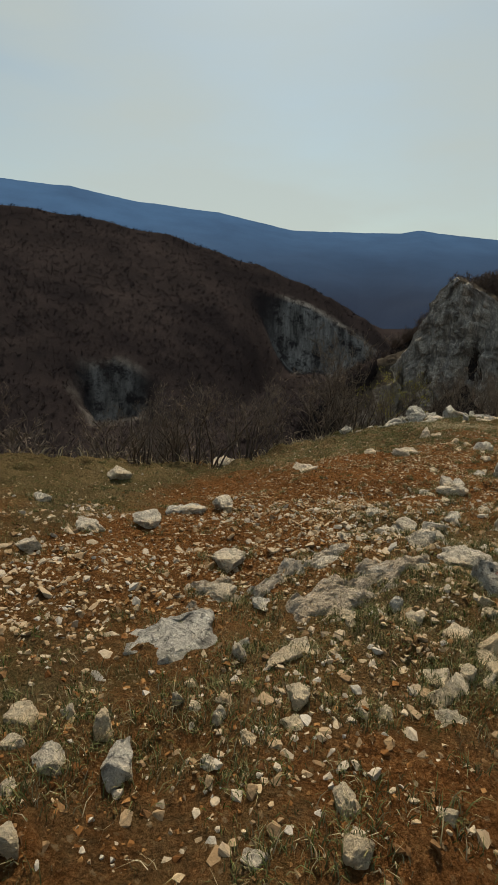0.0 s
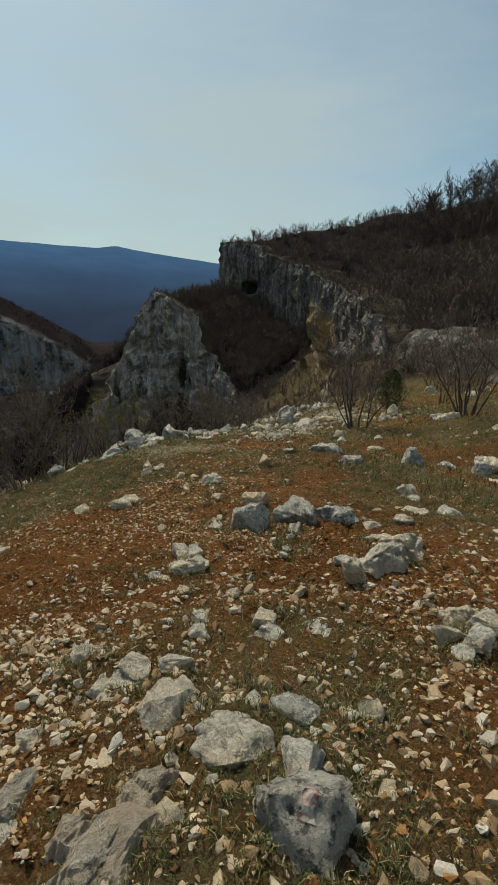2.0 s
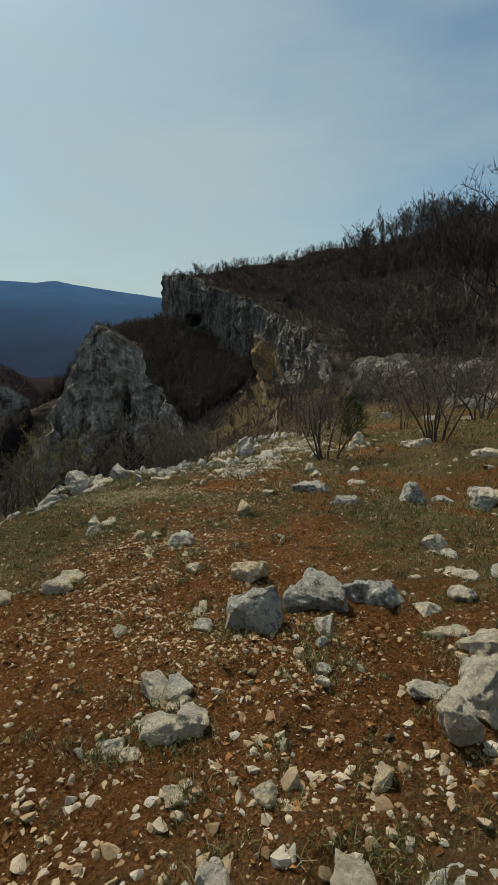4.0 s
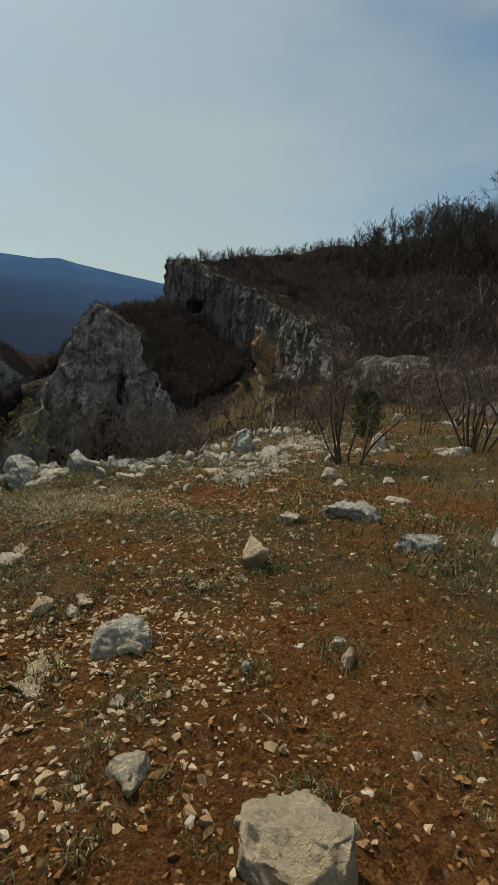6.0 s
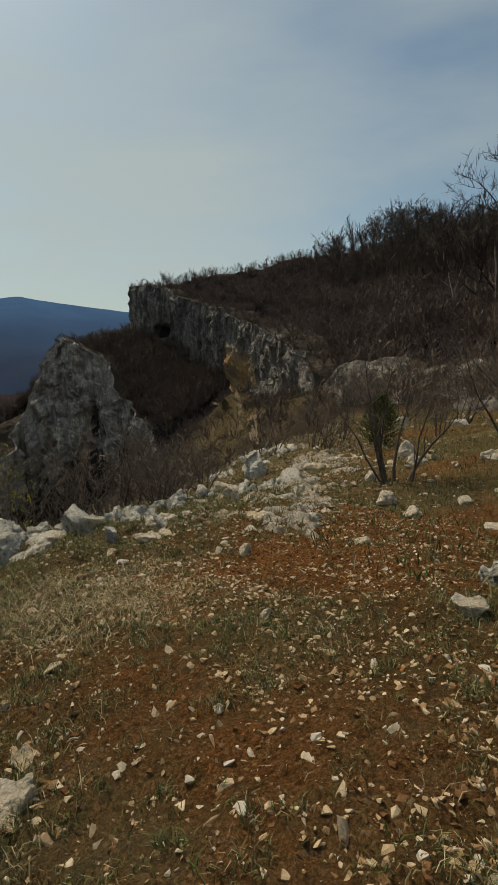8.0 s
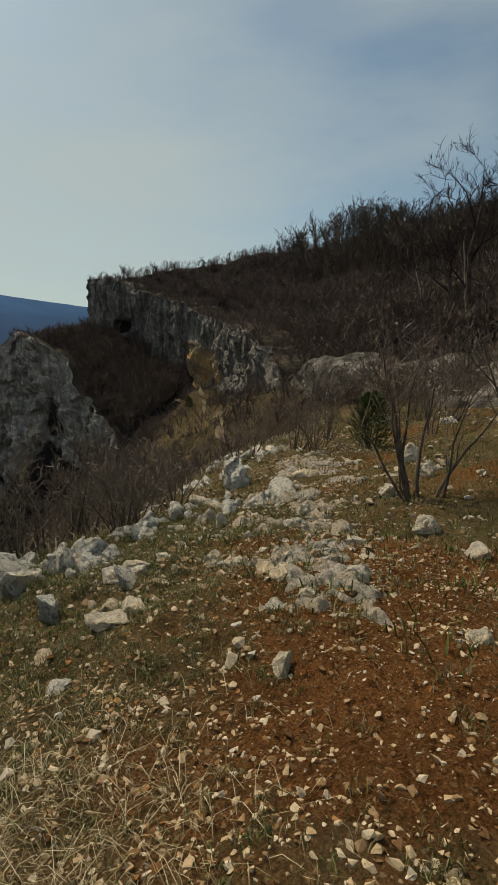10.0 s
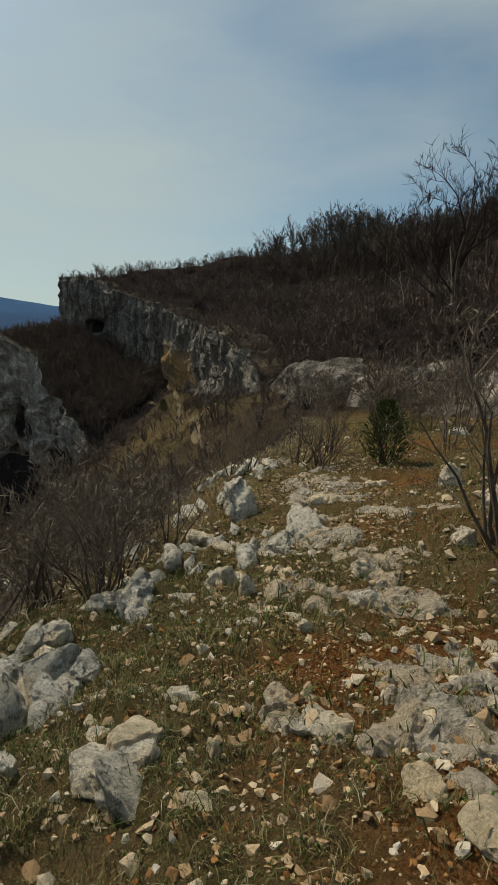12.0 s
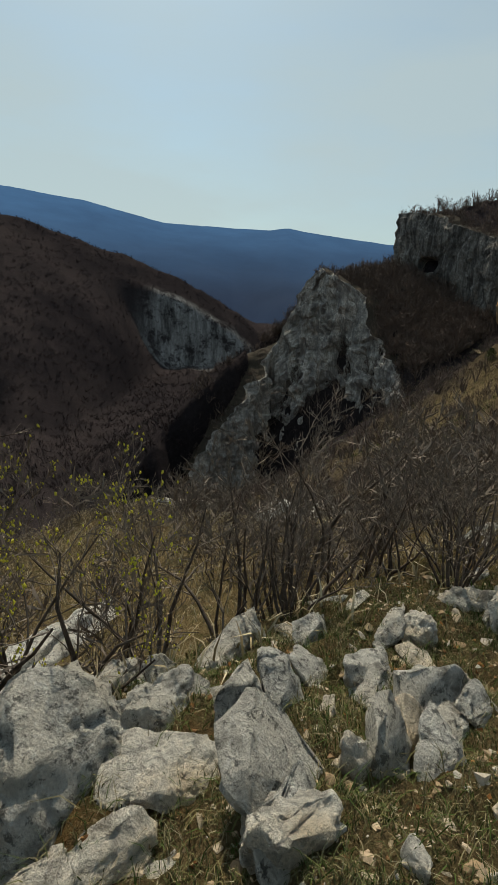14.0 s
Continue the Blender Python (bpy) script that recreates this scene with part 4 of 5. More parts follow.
rock(6.80, 13.66, 0.26, 0.24, 0.16, -30, "S", 279)
rock(7.26, 14.94, 0.36, 0.30, 0.26, -40, "L", 280)
rock(8.62, 15.80, 0.55, 0.35, 0.30, -40, "L", 281)
rock(7.95, 12.55, 0.70, 0.59, 0.10, -52, "B", 196)
rock(8.45, 12.95, 0.59, 0.36, 0.09, -77, "B", 197)
rock(9.47, 15.60, 0.29, 0.22, 0.16, -55, "S", 198)
rock(8.85, 15.43, 0.34, 0.25, 0.10, -41, "S", 199)
rock(10.80, 16.29, 0.44, 0.33, 0.23, -40, "L", 200)
rock(6.98, 13.94, 0.14, 0.10, 0.06, -43, "S", 201)
rock(7.46, 13.86, 0.18, 0.14, 0.10, -35, "S", 202)
rock(7.51, 13.77, 0.11, 0.08, 0.06, -40, "S", 203)
rock(9.31, 15.00, 0.21, 0.15, 0.25, -69, "S", 204)
rock(7.45, 14.77, 0.22, 0.17, 0.16, -32, "L", 205)
rock(7.49, 15.73, 0.37, 0.28, 0.13, -35, "L", 206)
rock(6.85, 13.54, 0.26, 0.20, 0.26, -53, "L", 207)
rock(8.99, 13.50, 0.19, 0.14, 0.09, -81, "S", 208)
rock(9.17, 13.32, 0.17, 0.13, 0.13, -78, "S", 209)
rock(11.85, 13.83, 0.40, 0.30, 0.24, -87, "S", 210)
rock(12.56, 18.01, 0.93, 0.70, 0.77, -61, "L", 211)
rock(12.18, 16.41, 0.91, 0.69, 0.38, -74, "L", 212)
rock(10.79, 16.15, 0.56, 0.69, 0.12, -52, "SF", 213)
rock(15.68, 15.40, 0.48, 0.36, 0.51, -76, "S", 214)
rock(7.75, 13.3, 0.23, 0.38, 0.04, -59, "B", 215)
rock(7.75, 12.85, 0.43, 0.57, 0.06, -71, "B", 216)
rock(10.98, 14.52, 0.96, 0.64, 0.14, -75, "B", 217)
rock(10.00, 13.61, 0.74, 0.51, 0.11, -54, "B", 218)
rock(14.18, 17.27, 1.46, 1.04, 0.22, -78, "B", 219)
rock(13.32, 15.30, 1.18, 0.72, 0.18, -71, "B", 220)
rock(11.18, 16.08, 0.66, 0.50, 0.20, -62, "L", 221)
rock(10.67, 16.69, 0.37, 0.28, 0.15, -50, "S", 222)
rock(8.81, 13.94, 0.16, 0.12, 0.13, -74, "S", 223)
rock(7.50, 14.15, 0.11, 0.08, 0.07, -26, "T", 224)
rock(8.76, 14.47, 0.17, 0.13, 0.07, -56, "S", 225)
rock(9.09, 14.28, 0.18, 0.13, 0.06, -75, "S", 226)
rock(13.71, 14.03, 0.32, 0.24, 0.35, -72, "S", 227)
rock(16.00, 17.26, 0.72, 0.96, 0.16, -79, "SF", 228)
rock(7.24, 13.36, 0.07, 0.05, 0.17, -46, "T", 229)
rock(3.37, 5.95, 0.42, 0.23, 0.09, -45, "LF", 230)
rock(3.18, 6.29, 0.13, 0.10, 0.13, -21, "T", 231)
rock(5.44, 14.40, 0.60, 0.31, 0.13, 25, "SF", 232)
rock(6.17, 14.21, 0.40, 0.30, 0.34, -10, "S", 233)
rock(6.94, 14.75, 0.30, 0.23, 0.32, -39, "S", 234)
rock(5.06, 15.68, 0.49, 0.37, 0.30, 24, "S", 235)
rock(5.30, 14.88, 0.58, 0.44, 0.60, 15, "L", 236)
rock(5.11, 15.36, 0.36, 0.27, 0.26, 6, "L", 237)
rock(5.80, 15.13, 0.51, 0.38, 0.27, -19, "L", 238)
rock(5.79, 14.74, 0.52, 0.50, 0.11, -2, "SF", 239)
rock(6.19, 14.93, 0.28, 0.21, 0.37, -13, "L", 240)
rock(6.42, 15.01, 0.23, 0.17, 0.43, -3, "L", 241)
rock(6.75, 15.35, 0.22, 0.17, 0.38, -6, "L", 242)
rock(7.03, 15.23, 0.30, 0.22, 0.24, -27, "L", 243)
rock(7.62, 15.72, 0.48, 0.36, 0.14, -41, "S", 244)
rock(6.77, 14.56, 0.31, 0.24, 0.34, -19, "L", 245)
rock(7.08, 14.53, 0.32, 0.24, 0.30, -62, "L", 246)
rock(6.54, 14.45, 0.14, 0.11, 0.31, -46, "S", 247)
rock(6.27, 14.37, 0.33, 0.25, 0.51, -21, "L", 248)
rock(6.16, 14.18, 0.26, 0.19, 0.23, -18, "L", 249)
rock(5.69, 14.33, 0.38, 0.22, 0.08, -17, "SF", 250)
rock(6.53, 13.96, 0.11, 0.08, 0.14, -35, "S", 251)
rock(5.17, 14.66, 0.18, 0.14, 0.14, 30, "S", 252)
rock(5.55, 15.76, 0.42, 0.32, 0.18, -4, "L", 253)
rock(5.82, 15.71, 0.21, 0.16, 0.20, -7, "L", 254)
rock(8.40, 15.79, 0.22, 0.16, 0.13, -55, "L", 255)
rock(3.98, 22.64, 2.51, 1.88, 0.75, 1, "L", 256)
rock(6.12, 15.17, 0.24, 0.18, 0.17, 7, "L", 257)
rock(7.29, 15.05, 0.16, 0.12, 0.08, -43, "S", 258)
rock(7.51, 14.95, 0.19, 0.14, 0.11, -24, "S", 259)
rock(6.64, 14.86, 0.14, 0.11, 0.15, -11, "S", 260)

rock(1.75, 2.98, 0.23, 0.17, 0.16, -45, "S", 261)
rock(1.49, 3.68, 0.30, 0.23, 0.16, -30, "S", 262)
rock(2.34, 4.06, 0.20, 0.15, 0.14, -45, "S", 263)
rock(2.01, 4.37, 0.19, 0.14, 0.11, -39, "S", 264)
rock(3.34, 3.43, 0.32, 0.24, 0.21, -73, "S", 265)
rock(3.36, 3.23, 0.23, 0.17, 0.20, -80, "S", 266)
rock(11.11, 8.23, 0.76, 0.57, 0.36, -39, "S", 267)
rock(4.01, 4.50, 0.41, 0.31, 0.27, -35, "S", 268)
rock(1.96, 2.68, 0.10, 0.08, 0.08, -42, "T", 269)
rock(2.52, 7.61, 0.26, 0.19, 0.13, -4, "S", 270)
rock(3.42, 9.10, 0.21, 0.16, 0.18, -12, "T", 271)
rock(2.56, 6.37, 0.12, 0.09, 0.09, -16, "T", 272)
rock(2.37, 4.57, 0.12, 0.09, 0.09, -38, "T", 273)
rock(7.82, 11.79, 0.25, 0.19, 0.16, -71, "S", 274)
rnd = random.Random(61)
count = 0
while count < 85:
    x, y = rnd.uniform(2.2, 18), rnd.uniform(12.5, 23.5)
    s = float(signed(np.array([x]), np.array([y]), RIM)[0][0])
    if not -1.6 < s < 0.9 or math.hypot(x - 5.7, y - 12.8) < 1.3 or rnd.random() > math.exp(-((s + 0.1) / 0.8) ** 2) or any(math.hypot(x - a, y - b) < c * 0.7 for a, b, c in ROCKS):
        continue
    w = rnd.uniform(0.16, 0.5)
    rock(x, y, w, w * rnd.uniform(0.8, 1.7), w * rnd.uniform(0.25, 0.48), 40 + rnd.gauss(0, 25), "L" if rnd.random() < 0.8 else "S", 400 + count)
    count += 1
line, cum = np.array(PATHWAY), np.r_[0, np.cumsum(np.hypot(*np.diff(np.array(PATHWAY), axis=0).T))]
rnd = random.Random(62)
for k in range(22):
    u = 7.5 + 14 * k / 22
    x, y = float(np.interp(u, cum, line[:, 0])) + rnd.gauss(0, 0.5), float(np.interp(u, cum, line[:, 1])) + rnd.gauss(0, 0.5)
    w = rnd.uniform(0.45, 1.1)
    rock(x, y, w, w * rnd.uniform(0.5, 0.9), w * 0.12, rnd.uniform(20, 70), "B", 700 + k)
rnd = random.Random(63)
for k in range(26):
    x, y = 30 + rnd.uniform(-7, 6), 16 + rnd.uniform(-10, 9)
    w = rnd.uniform(0.5, 1.5)
    rock(x, y, w, w * 0.8, w * rnd.uniform(0.3, 0.6), rnd.uniform(0, 90), "S", 600 + k)


def scatter(name, shapes, xs, ys, zs, sizes, material, label, category, seed, tilt=0.5, flat=True):
    """Many small pieces in one mesh: each shape is (verts, faces)."""
    r = np.random.default_rng(seed)
    allv, allf, base = [], [], 0
    pick = r.integers(0, len(shapes), len(xs))
    for k, (v, f) in enumerate(shapes):
        idx = np.where(pick == k)[0]
        if not len(idx):
            continue
        a, tx, ty = r.uniform(0, 2 * np.pi, len(idx)), r.normal(0, tilt, len(idx)), r.normal(0, tilt, len(idx))
        ca, sa = np.cos(a)[:, None], np.sin(a)[:, None]
        X, Y, Z = v[None, :, 0], v[None, :, 1], v[None, :, 2]
        Z2 = Z + tx[:, None] * X + ty[:, None] * Y
        s = sizes[idx][:, None]
        P = np.stack([(X * ca - Y * sa) * s + xs[idx][:, None], (X * sa + Y * ca) * s + ys[idx][:, None], Z2 * s + zs[idx][:, None]], -1)
        allv.append(P.reshape(-1, 3))
        allf.append((f[None] + (np.arange(len(idx)) * len(v))[:, None, None]).reshape(-1, f.shape[1]) + base)
        base += len(idx) * len(v)
    me = mesh_from(name, np.concatenate(allv), np.concatenate(allf), material, not flat)
    return tagged(new(name, me), label, category, kind="stuff")


def arrays(bm):
    bmesh.ops.triangulate(bm, faces=bm.faces[:])
    bm.verts.index_update()
    v, f = np.array([v.co[:] for v in bm.verts]), np.array([[w.index for w in g.verts] for g in bm.faces])
    bm.free()
    return v, f


CHIPS = [arrays(hull(random.Random(300 + k), (1, 0.8, 0.6), 10)) for k in range(14)]
r = np.random.default_rng(8)


def spread(n, seed):
    r = np.random.default_rng(seed)
    t = r.random(n)
    x, y = r.normal(0.4 + 7.2 * t, 2.6), 0.3 + 16.5 * t + r.normal(0, 1.0, n)
    keep = signed(x, y, RIM)[0] < 0.5
    return x[keep], y[keep]


x, y = spread(210000, 12)
bare = 1.08 - 0.6 * turf(x, y)
keep = r.random(len(x)) < np.clip(0.45 + 1.1 * fbm(x * 0.9, y * 0.9, 4, 61), 0.12, 1) * bare * 0.8
x, y = x[keep], y[keep]
sizes = 0.013 + 0.055 * r.random(len(x)) ** 2.6
scatter("gravel", CHIPS, x, y, land(x, y) - sizes * 0.10, sizes, M_PEBBLE, "pale angular limestone gravel strewn on red soil", "gravel", 5, 0.3)
CRUMB = [arrays(hull(random.Random(380 + k), (1, 0.85, 0.65), 5)) for k in range(8)]
x, y = spread(150000, 16)
keep = r.random(len(x)) < np.clip(0.5 + 0.9 * fbm(x * 1.3, y * 1.3, 4, 67), 0.1, 1) * (1.05 - 0.7 * turf(x, y)) * 0.75
x, y = x[keep], y[keep]
sizes = 0.008 + 0.014 * r.random(len(x)) ** 2
scatter("grit", CRUMB, x, y, land(x, y) + sizes * 0.15, sizes, M_PEBBLE, "fine grit and crumbs of earth on the soil", "gravel", 7)
x, y = spread(60000, 18)
keep = r.random(len(x)) < np.clip(0.5 + 0.9 * fbm(x * 1.1, y * 1.1, 4, 69), 0.1, 1) * (1.0 - 0.6 * turf(x, y)) * 0.6
x, y = x[keep], y[keep]
sizes = 0.016 + 0.05 * r.random(len(x)) ** 2.5
scatter("clods", CHIPS, x, y, land(x, y) - sizes * 0.05, sizes, M_CLOD, "crumbled clods of red-brown earth", "soil", 8, 0.3)
t = r.random(9000) ** 0.8
line = np.array(PATHWAY)
cum = np.r_[0, np.cumsum(np.hypot(*np.diff(line, axis=0).T))]
u = 6 + t * (cum[-1] - 6)
x, y = np.interp(u, cum, line[:, 0]) + r.normal(0, 0.8, 9000), np.interp(u, cum, line[:, 1]) + r.normal(0, 0.8, 9000)
sizes = (0.02 + 0.09 * r.random(9000) ** 2.5) * (0.6 + 0.6 * t)
scatter("path_gravel", CHIPS, x, y, land(x, y) + sizes * 0.05, sizes, M_PEBBLE, "pale broken stone along the worn footpath", "gravel", 6, 0.25)
LUMPS = [arrays(hull(random.Random(340 + k), (1, 0.8, 0.55), 12)) for k in range(12)]
x, y = spread(20000, 14)
keep = (r.random(len(x)) < np.clip(0.45 + 0.9 * fbm(x * 0.75, y * 0.75, 3, 61), 0.05, 1) * (1 - 0.75 * np.exp(-(signed(x, y, PATHWAY)[0] / 1.6) ** 2)))
for a, b, c in ROCKS:
    keep &= np.hypot(x - a, y - b) > c * 0.7
x, y = x[keep], y[keep]
sizes = (0.032 + 0.085 * r.random(len(x)) ** 2.6) * np.where(y < 5, 1.2, 0.75)
scatter("rubble", LUMPS, x, y, land(x, y) - sizes * 0.08, sizes, M_RUBBLE, "fist-sized loose limestone rubble on red soil", "stones", 9, 0.35)

x, y = r.uniform(-1.8, 3.4, 12000), r.uniform(0.7, 5.4, 12000)
keep = r.random(12000) < np.clip(0.15 + 1.3 * fbm(x * 1.4, y * 1.4, 3, 77), 0.03, 0.8)
for a, b, c in ROCKS:
    keep &= np.hypot(x - a, y - b) > c * 0.8
x, y = x[keep], y[keep]
sizes = 0.022 + 0.075 * r.random(len(x)) ** 2.4
scatter("start_rubble", LUMPS, x, y, land(x, y) - sizes * 0.06, sizes, M_RUBBLE, "heaps of tan limestone rubble on rust-red soil", "stones", 13, 0.3)
u = r.uniform(5.5, cum[-1], 9000)
x, y = np.interp(u, cum, line[:, 0]) - 0.3 + r.normal(0, 1.5, 9000), np.interp(u, cum, line[:, 1]) + 0.3 + r.normal(0, 1.5, 9000)
keep = (signed(x, y, RIM)[0] < 0.6) & (r.random(9000) < np.clip(0.55 + 0.9 * fbm(x * 0.8, y * 0.8, 3, 63), 0.1, 1)) & (y > 11.5)
x, y = x[keep], y[keep]
sizes = 0.035 + 0.11 * r.random(len(x)) ** 3.0
scatter("path_rubble", LUMPS, x, y, land(x, y) + sizes * 0.03, sizes, M_RUBBLE, "loose limestone rubble beside the footpath", "stones", 10, 0.3)
x, y = r.uniform(9, 34, 5000), r.uniform(6, 26, 5000)
keep = (signed(x, y, RIM)[0] < 0) & (x - 0.3 * y > 4) & (r.random(5000) < np.clip(0.4 + 1.0 * fbm(x * 0.4, y * 0.4, 3, 64), 0.05, 1))
x, y = x[keep], y[keep]
sizes = 0.05 + 0.28 * r.random(len(x)) ** 4.0
scatter("bank_stones", LUMPS, x, y, land(x, y), sizes, M_RUBBLE, "scattered limestone stones on the grassy bank", "stones", 11, 0.3)


# ---- grass ----
def blades(name, x, y, height, width, lean, material, label, seed, lift=0.0):
    """Bent tapering blades, two quads each."""
    r = np.random.default_rng(seed)
    n = len(x)
    a, b = r.uniform(0, 2 * np.pi, n), r.uniform(0, 2 * np.pi, n)
    h = height * r.uniform(0.5, 1.3, n)
    out = h * lean * r.uniform(0.3, 1.4, n)
    z = land(x, y) + lift
    wx, wy = np.cos(b) * width / 2, np.sin(b) * width / 2
    rows = []
    for f, k, taper in ((0, 0, 1.0), (0.55, 0.35, 0.8), (1.0, 1.0, 0.12)):
        cx, cy, cz = x + np.cos(a) * out * k, y + np.sin(a) * out * k, z + h * f - 0.35 * out * k * (f == 1.0) - 0.01 * (f == 0)
        rows += [np.stack([cx - wx * taper, cy - wy * taper, cz], -1), np.stack([cx + wx * taper, cy + wy * taper, cz], -1)]
    v = np.stack(rows, 1).reshape(-1, 3)
    f = np.array([[0, 1, 3, 2], [2, 3, 5, 4]])[None] + (np.arange(n) * 6)[:, None, None]
    return tagged(new(name, mesh_from(name, v, f.reshape(-1, 4), material)), label, "grass", kind="stuff")


def tufts(count, per, seed, radius, want):
    r = np.random.default_rng(seed)
    x, y = spread(count, seed)
    keep = r.random(len(x)) < want(x, y)
    x, y = np.repeat(x[keep], per), np.repeat(y[keep], per)
    g = np.repeat(radius * r.uniform(0.4, 1.3, keep.sum()), per)
    return x + r.normal(0, 1, len(x)) * g, y + r.normal(0, 1, len(x)) * g


x, y = tufts(12000, 15, 41, 0.035, lambda x, y: smooth(0.35, 0.8, turf(x, y)) * 0.9 + 0.04)
blades("grass", x, y, 0.035, 0.004, 1.1, M_GRASS, "short spring grass in thin tufts", 42)
x, y = tufts(5200, 44, 43, 0.045, lambda x, y: 0.16 + 0.6 * smooth(0.3, 0.8, turf(x, y)))
blades("grass_tufts", x, y, 0.042, 0.004, 1.0, M_TUFT, "denser tufts of spring grass", 44)
x, y = tufts(1500, 9, 45, 0.06, lambda x, y: smooth(0.3, 0.7, turf(x, y)))
blades("dry_grass", x, y, 0.06, 0.0035, 1.2, M_STRAW, "dead straw-coloured grass among the stones", 46)
r = np.random.default_rng(90)
at = np.array([(a, b, c) for a, b, c in ROCKS if c < 0.9 and math.hypot(a - 4, b - 8) < 14])
at = at[np.repeat(np.arange(len(at)), 5)]
turn, off = r.uniform(0, 2 * np.pi, len(at)), at[:, 2] * r.uniform(0.85, 1.25, len(at)) + 0.03
x, y = np.repeat(at[:, 0] + np.cos(turn) * off, 26), np.repeat(at[:, 1] + np.sin(turn) * off, 26)
blades("sheltered_tufts", x + r.normal(0, 0.045, len(x)), y + r.normal(0, 0.045, len(x)), 0.05, 0.004, 0.9, M_TUFT, "grey-green grass tufts round the foot of stones", 91)
r = np.random.default_rng(47)
x, y = r.normal(4.9, 0.45, 2600), r.normal(11.4, 0.5, 2600)
blades("straw_patch", x, y, 0.08, 0.003, 2.4, M_STRAW, "flattened patch of pale dry straw", 48)
x, y = r.normal(6.2, 2.2, 9000), r.normal(15.1, 0.9, 9000)
keep = signed(x, y, RIM)[0] < 1.5
blades("rim_grass", x[keep], y[keep], 0.11, 0.005, 1.1, M_GRASS, "longer grass between the rim boulders", 49)
x, y = r.uniform(-12, 34, 70000), r.uniform(4, 46, 70000)
keep = (signed(x, y, RIM)[0] > 0) & (signed(x, y, RIM)[0] < 26)
blades("slope_grass", x[keep], y[keep], 0.22, 0.02, 1.0, M_STRAW, "pale dry grass on the slope below the rim", 50)
x, y = r.uniform(6, 36, 70000), r.uniform(-4, 26, 70000)
keep = (signed(x, y, RIM)[0] < 0) & (x - 0.3 * y > 3.5)
blades("bank_grass", x[keep], y[keep], 0.12, 0.012, 1.0, M_GRASS, "short green grass on the bank beside the path", 51)


# ---- bare shrubs and trees ----
def twiggy(seed, height, stems, spread_deg, levels, thick, forks=3, gnarl=0.25, reach=0.62, first=0.0, sliver=9, least=0.11):
    """Branching tapered tubes. Returns, for each level, verts and quads."""
    rnd = random.Random(seed)
    out = [([], []) for _ in range(levels)]
    tips = []

    def tube(points, radii, sides, level):
        v, f = out[level]
        base = len(v)
        if level >= sliver:
            a = (points[-1] - points[0]).cross(Vector((0.31, 0.87, 0.2))).normalized() * radii[0] * 1.2
            v += [tuple(points[0] - a), tuple(points[0] + a), tuple(points[len(points) // 2] + a * 0.7), tuple(points[-1])]
            f.append((base, base + 1, base + 2, base + 3))
            return
        for k, (p, rad) in enumerate(zip(points, radii)):
            d = (points[min(k + 1, len(points) - 1)] - points[max(k - 1, 0)]).normalized()
            a = d.cross(Vector((0.31, 0.87, 0.2))).normalized()
            b = d.cross(a)
            for s in range(sides):
                t = 2 * math.pi * s / sides
                v.append(tuple(p + (a * math.cos(t) + b * math.sin(t)) * rad))
        for k in range(len(points) - 1):
            for s in range(sides):
                f.append((base + k * sides + s, base + k * sides + (s + 1) % sides, base + (k + 1) * sides + (s + 1) % sides, base + (k + 1) * sides + s))

    def grow(p, d, length, rad, level):
        n = 5 if level < 2 else 3
        points, radii = [p], [rad]
        for k in range(n):
            d = (d + Vector((rnd.gauss(0, gnarl), rnd.gauss(0, gnarl), rnd.gauss(0.05, gnarl * 0.7)))).normalized()
            p = p + d * length / n
            points.append(p)
            radii.append(rad * (1 - 0.75 * (k + 1) / n))
        tube(points, radii, 5 if level == 0 else 3, level)
        if level + 1 < levels:
            for k in range(forks + (level > 0)):
                at = rnd.uniform(0.3 + first * (level == 0), 1.0) * n
                i = min(int(at), n - 1)
                q = points[i].lerp(points[i + 1], at - i)
                side = d.cross(Vector((rnd.gauss(0, 1), rnd.gauss(0, 1), rnd.gauss(0, 1)))).normalized()
                nd = (d * rnd.uniform(0.5, 1.0) + side * rnd.uniform(0.5, 1.0) + Vector((0, 0, 0.25))).normalized()
                grow(q, nd, length * reach * rnd.uniform(0.6, 1.15), max(radii[i] * 0.55, thick * (least if sliver > 2 else 0.22)), level + 1)
        else:
            tips.append(p)

    for k in range(stems):
        a, tilt = rnd.uniform(0, 2 * math.pi), radians(rnd.uniform(0.3, 1) * spread_deg)
        d = Vector((math.cos(a) * math.sin(tilt), math.sin(a) * math.sin(tilt), math.cos(tilt)))
        o = Vector((math.cos(a), math.sin(a), 0)) * 0.06 * height * (stems > 1)
        grow(o - Vector((0, 0, 0.08 * height)), d, height * rnd.uniform(0.65, 0.95), thick * rnd.uniform(0.6, 1.0), 0)
    return out, tips


def joined(levels):
    v, f = [], []
    for lv, lf in levels:
        base = len(v)
        v += lv
        f += [tuple(i + base for i in q) for q in lf]
    return np.array(v), np.array(f)


SHRUB = []
for k in range(12):
    levels, tips = twiggy(500 + k, 1.0, 6 + k % 4, 34, 5, 0.015, 3, 0.18, 0.48, sliver=3, least=0.10) if k < 6 else twiggy(500 + k, 1.0, 6 + k % 4, 42, 4, 0.015, 4, 0.25, 0.62, sliver=2)
    v, f = joined(levels[:1])
    each = 30
    stems = [mesh_from("stem", v[i * each : (i + 1) * each], f[: each - 5], M_BARK) for i in range(len(v) // each)]
    twigs = mesh_from("twigs", *joined(levels[1:]), M_SPRIG)
    SHRUB.append((stems, twigs, tips))
BUDS = arrays(hull(random.Random(3), (1, 1, 1.4), 7))


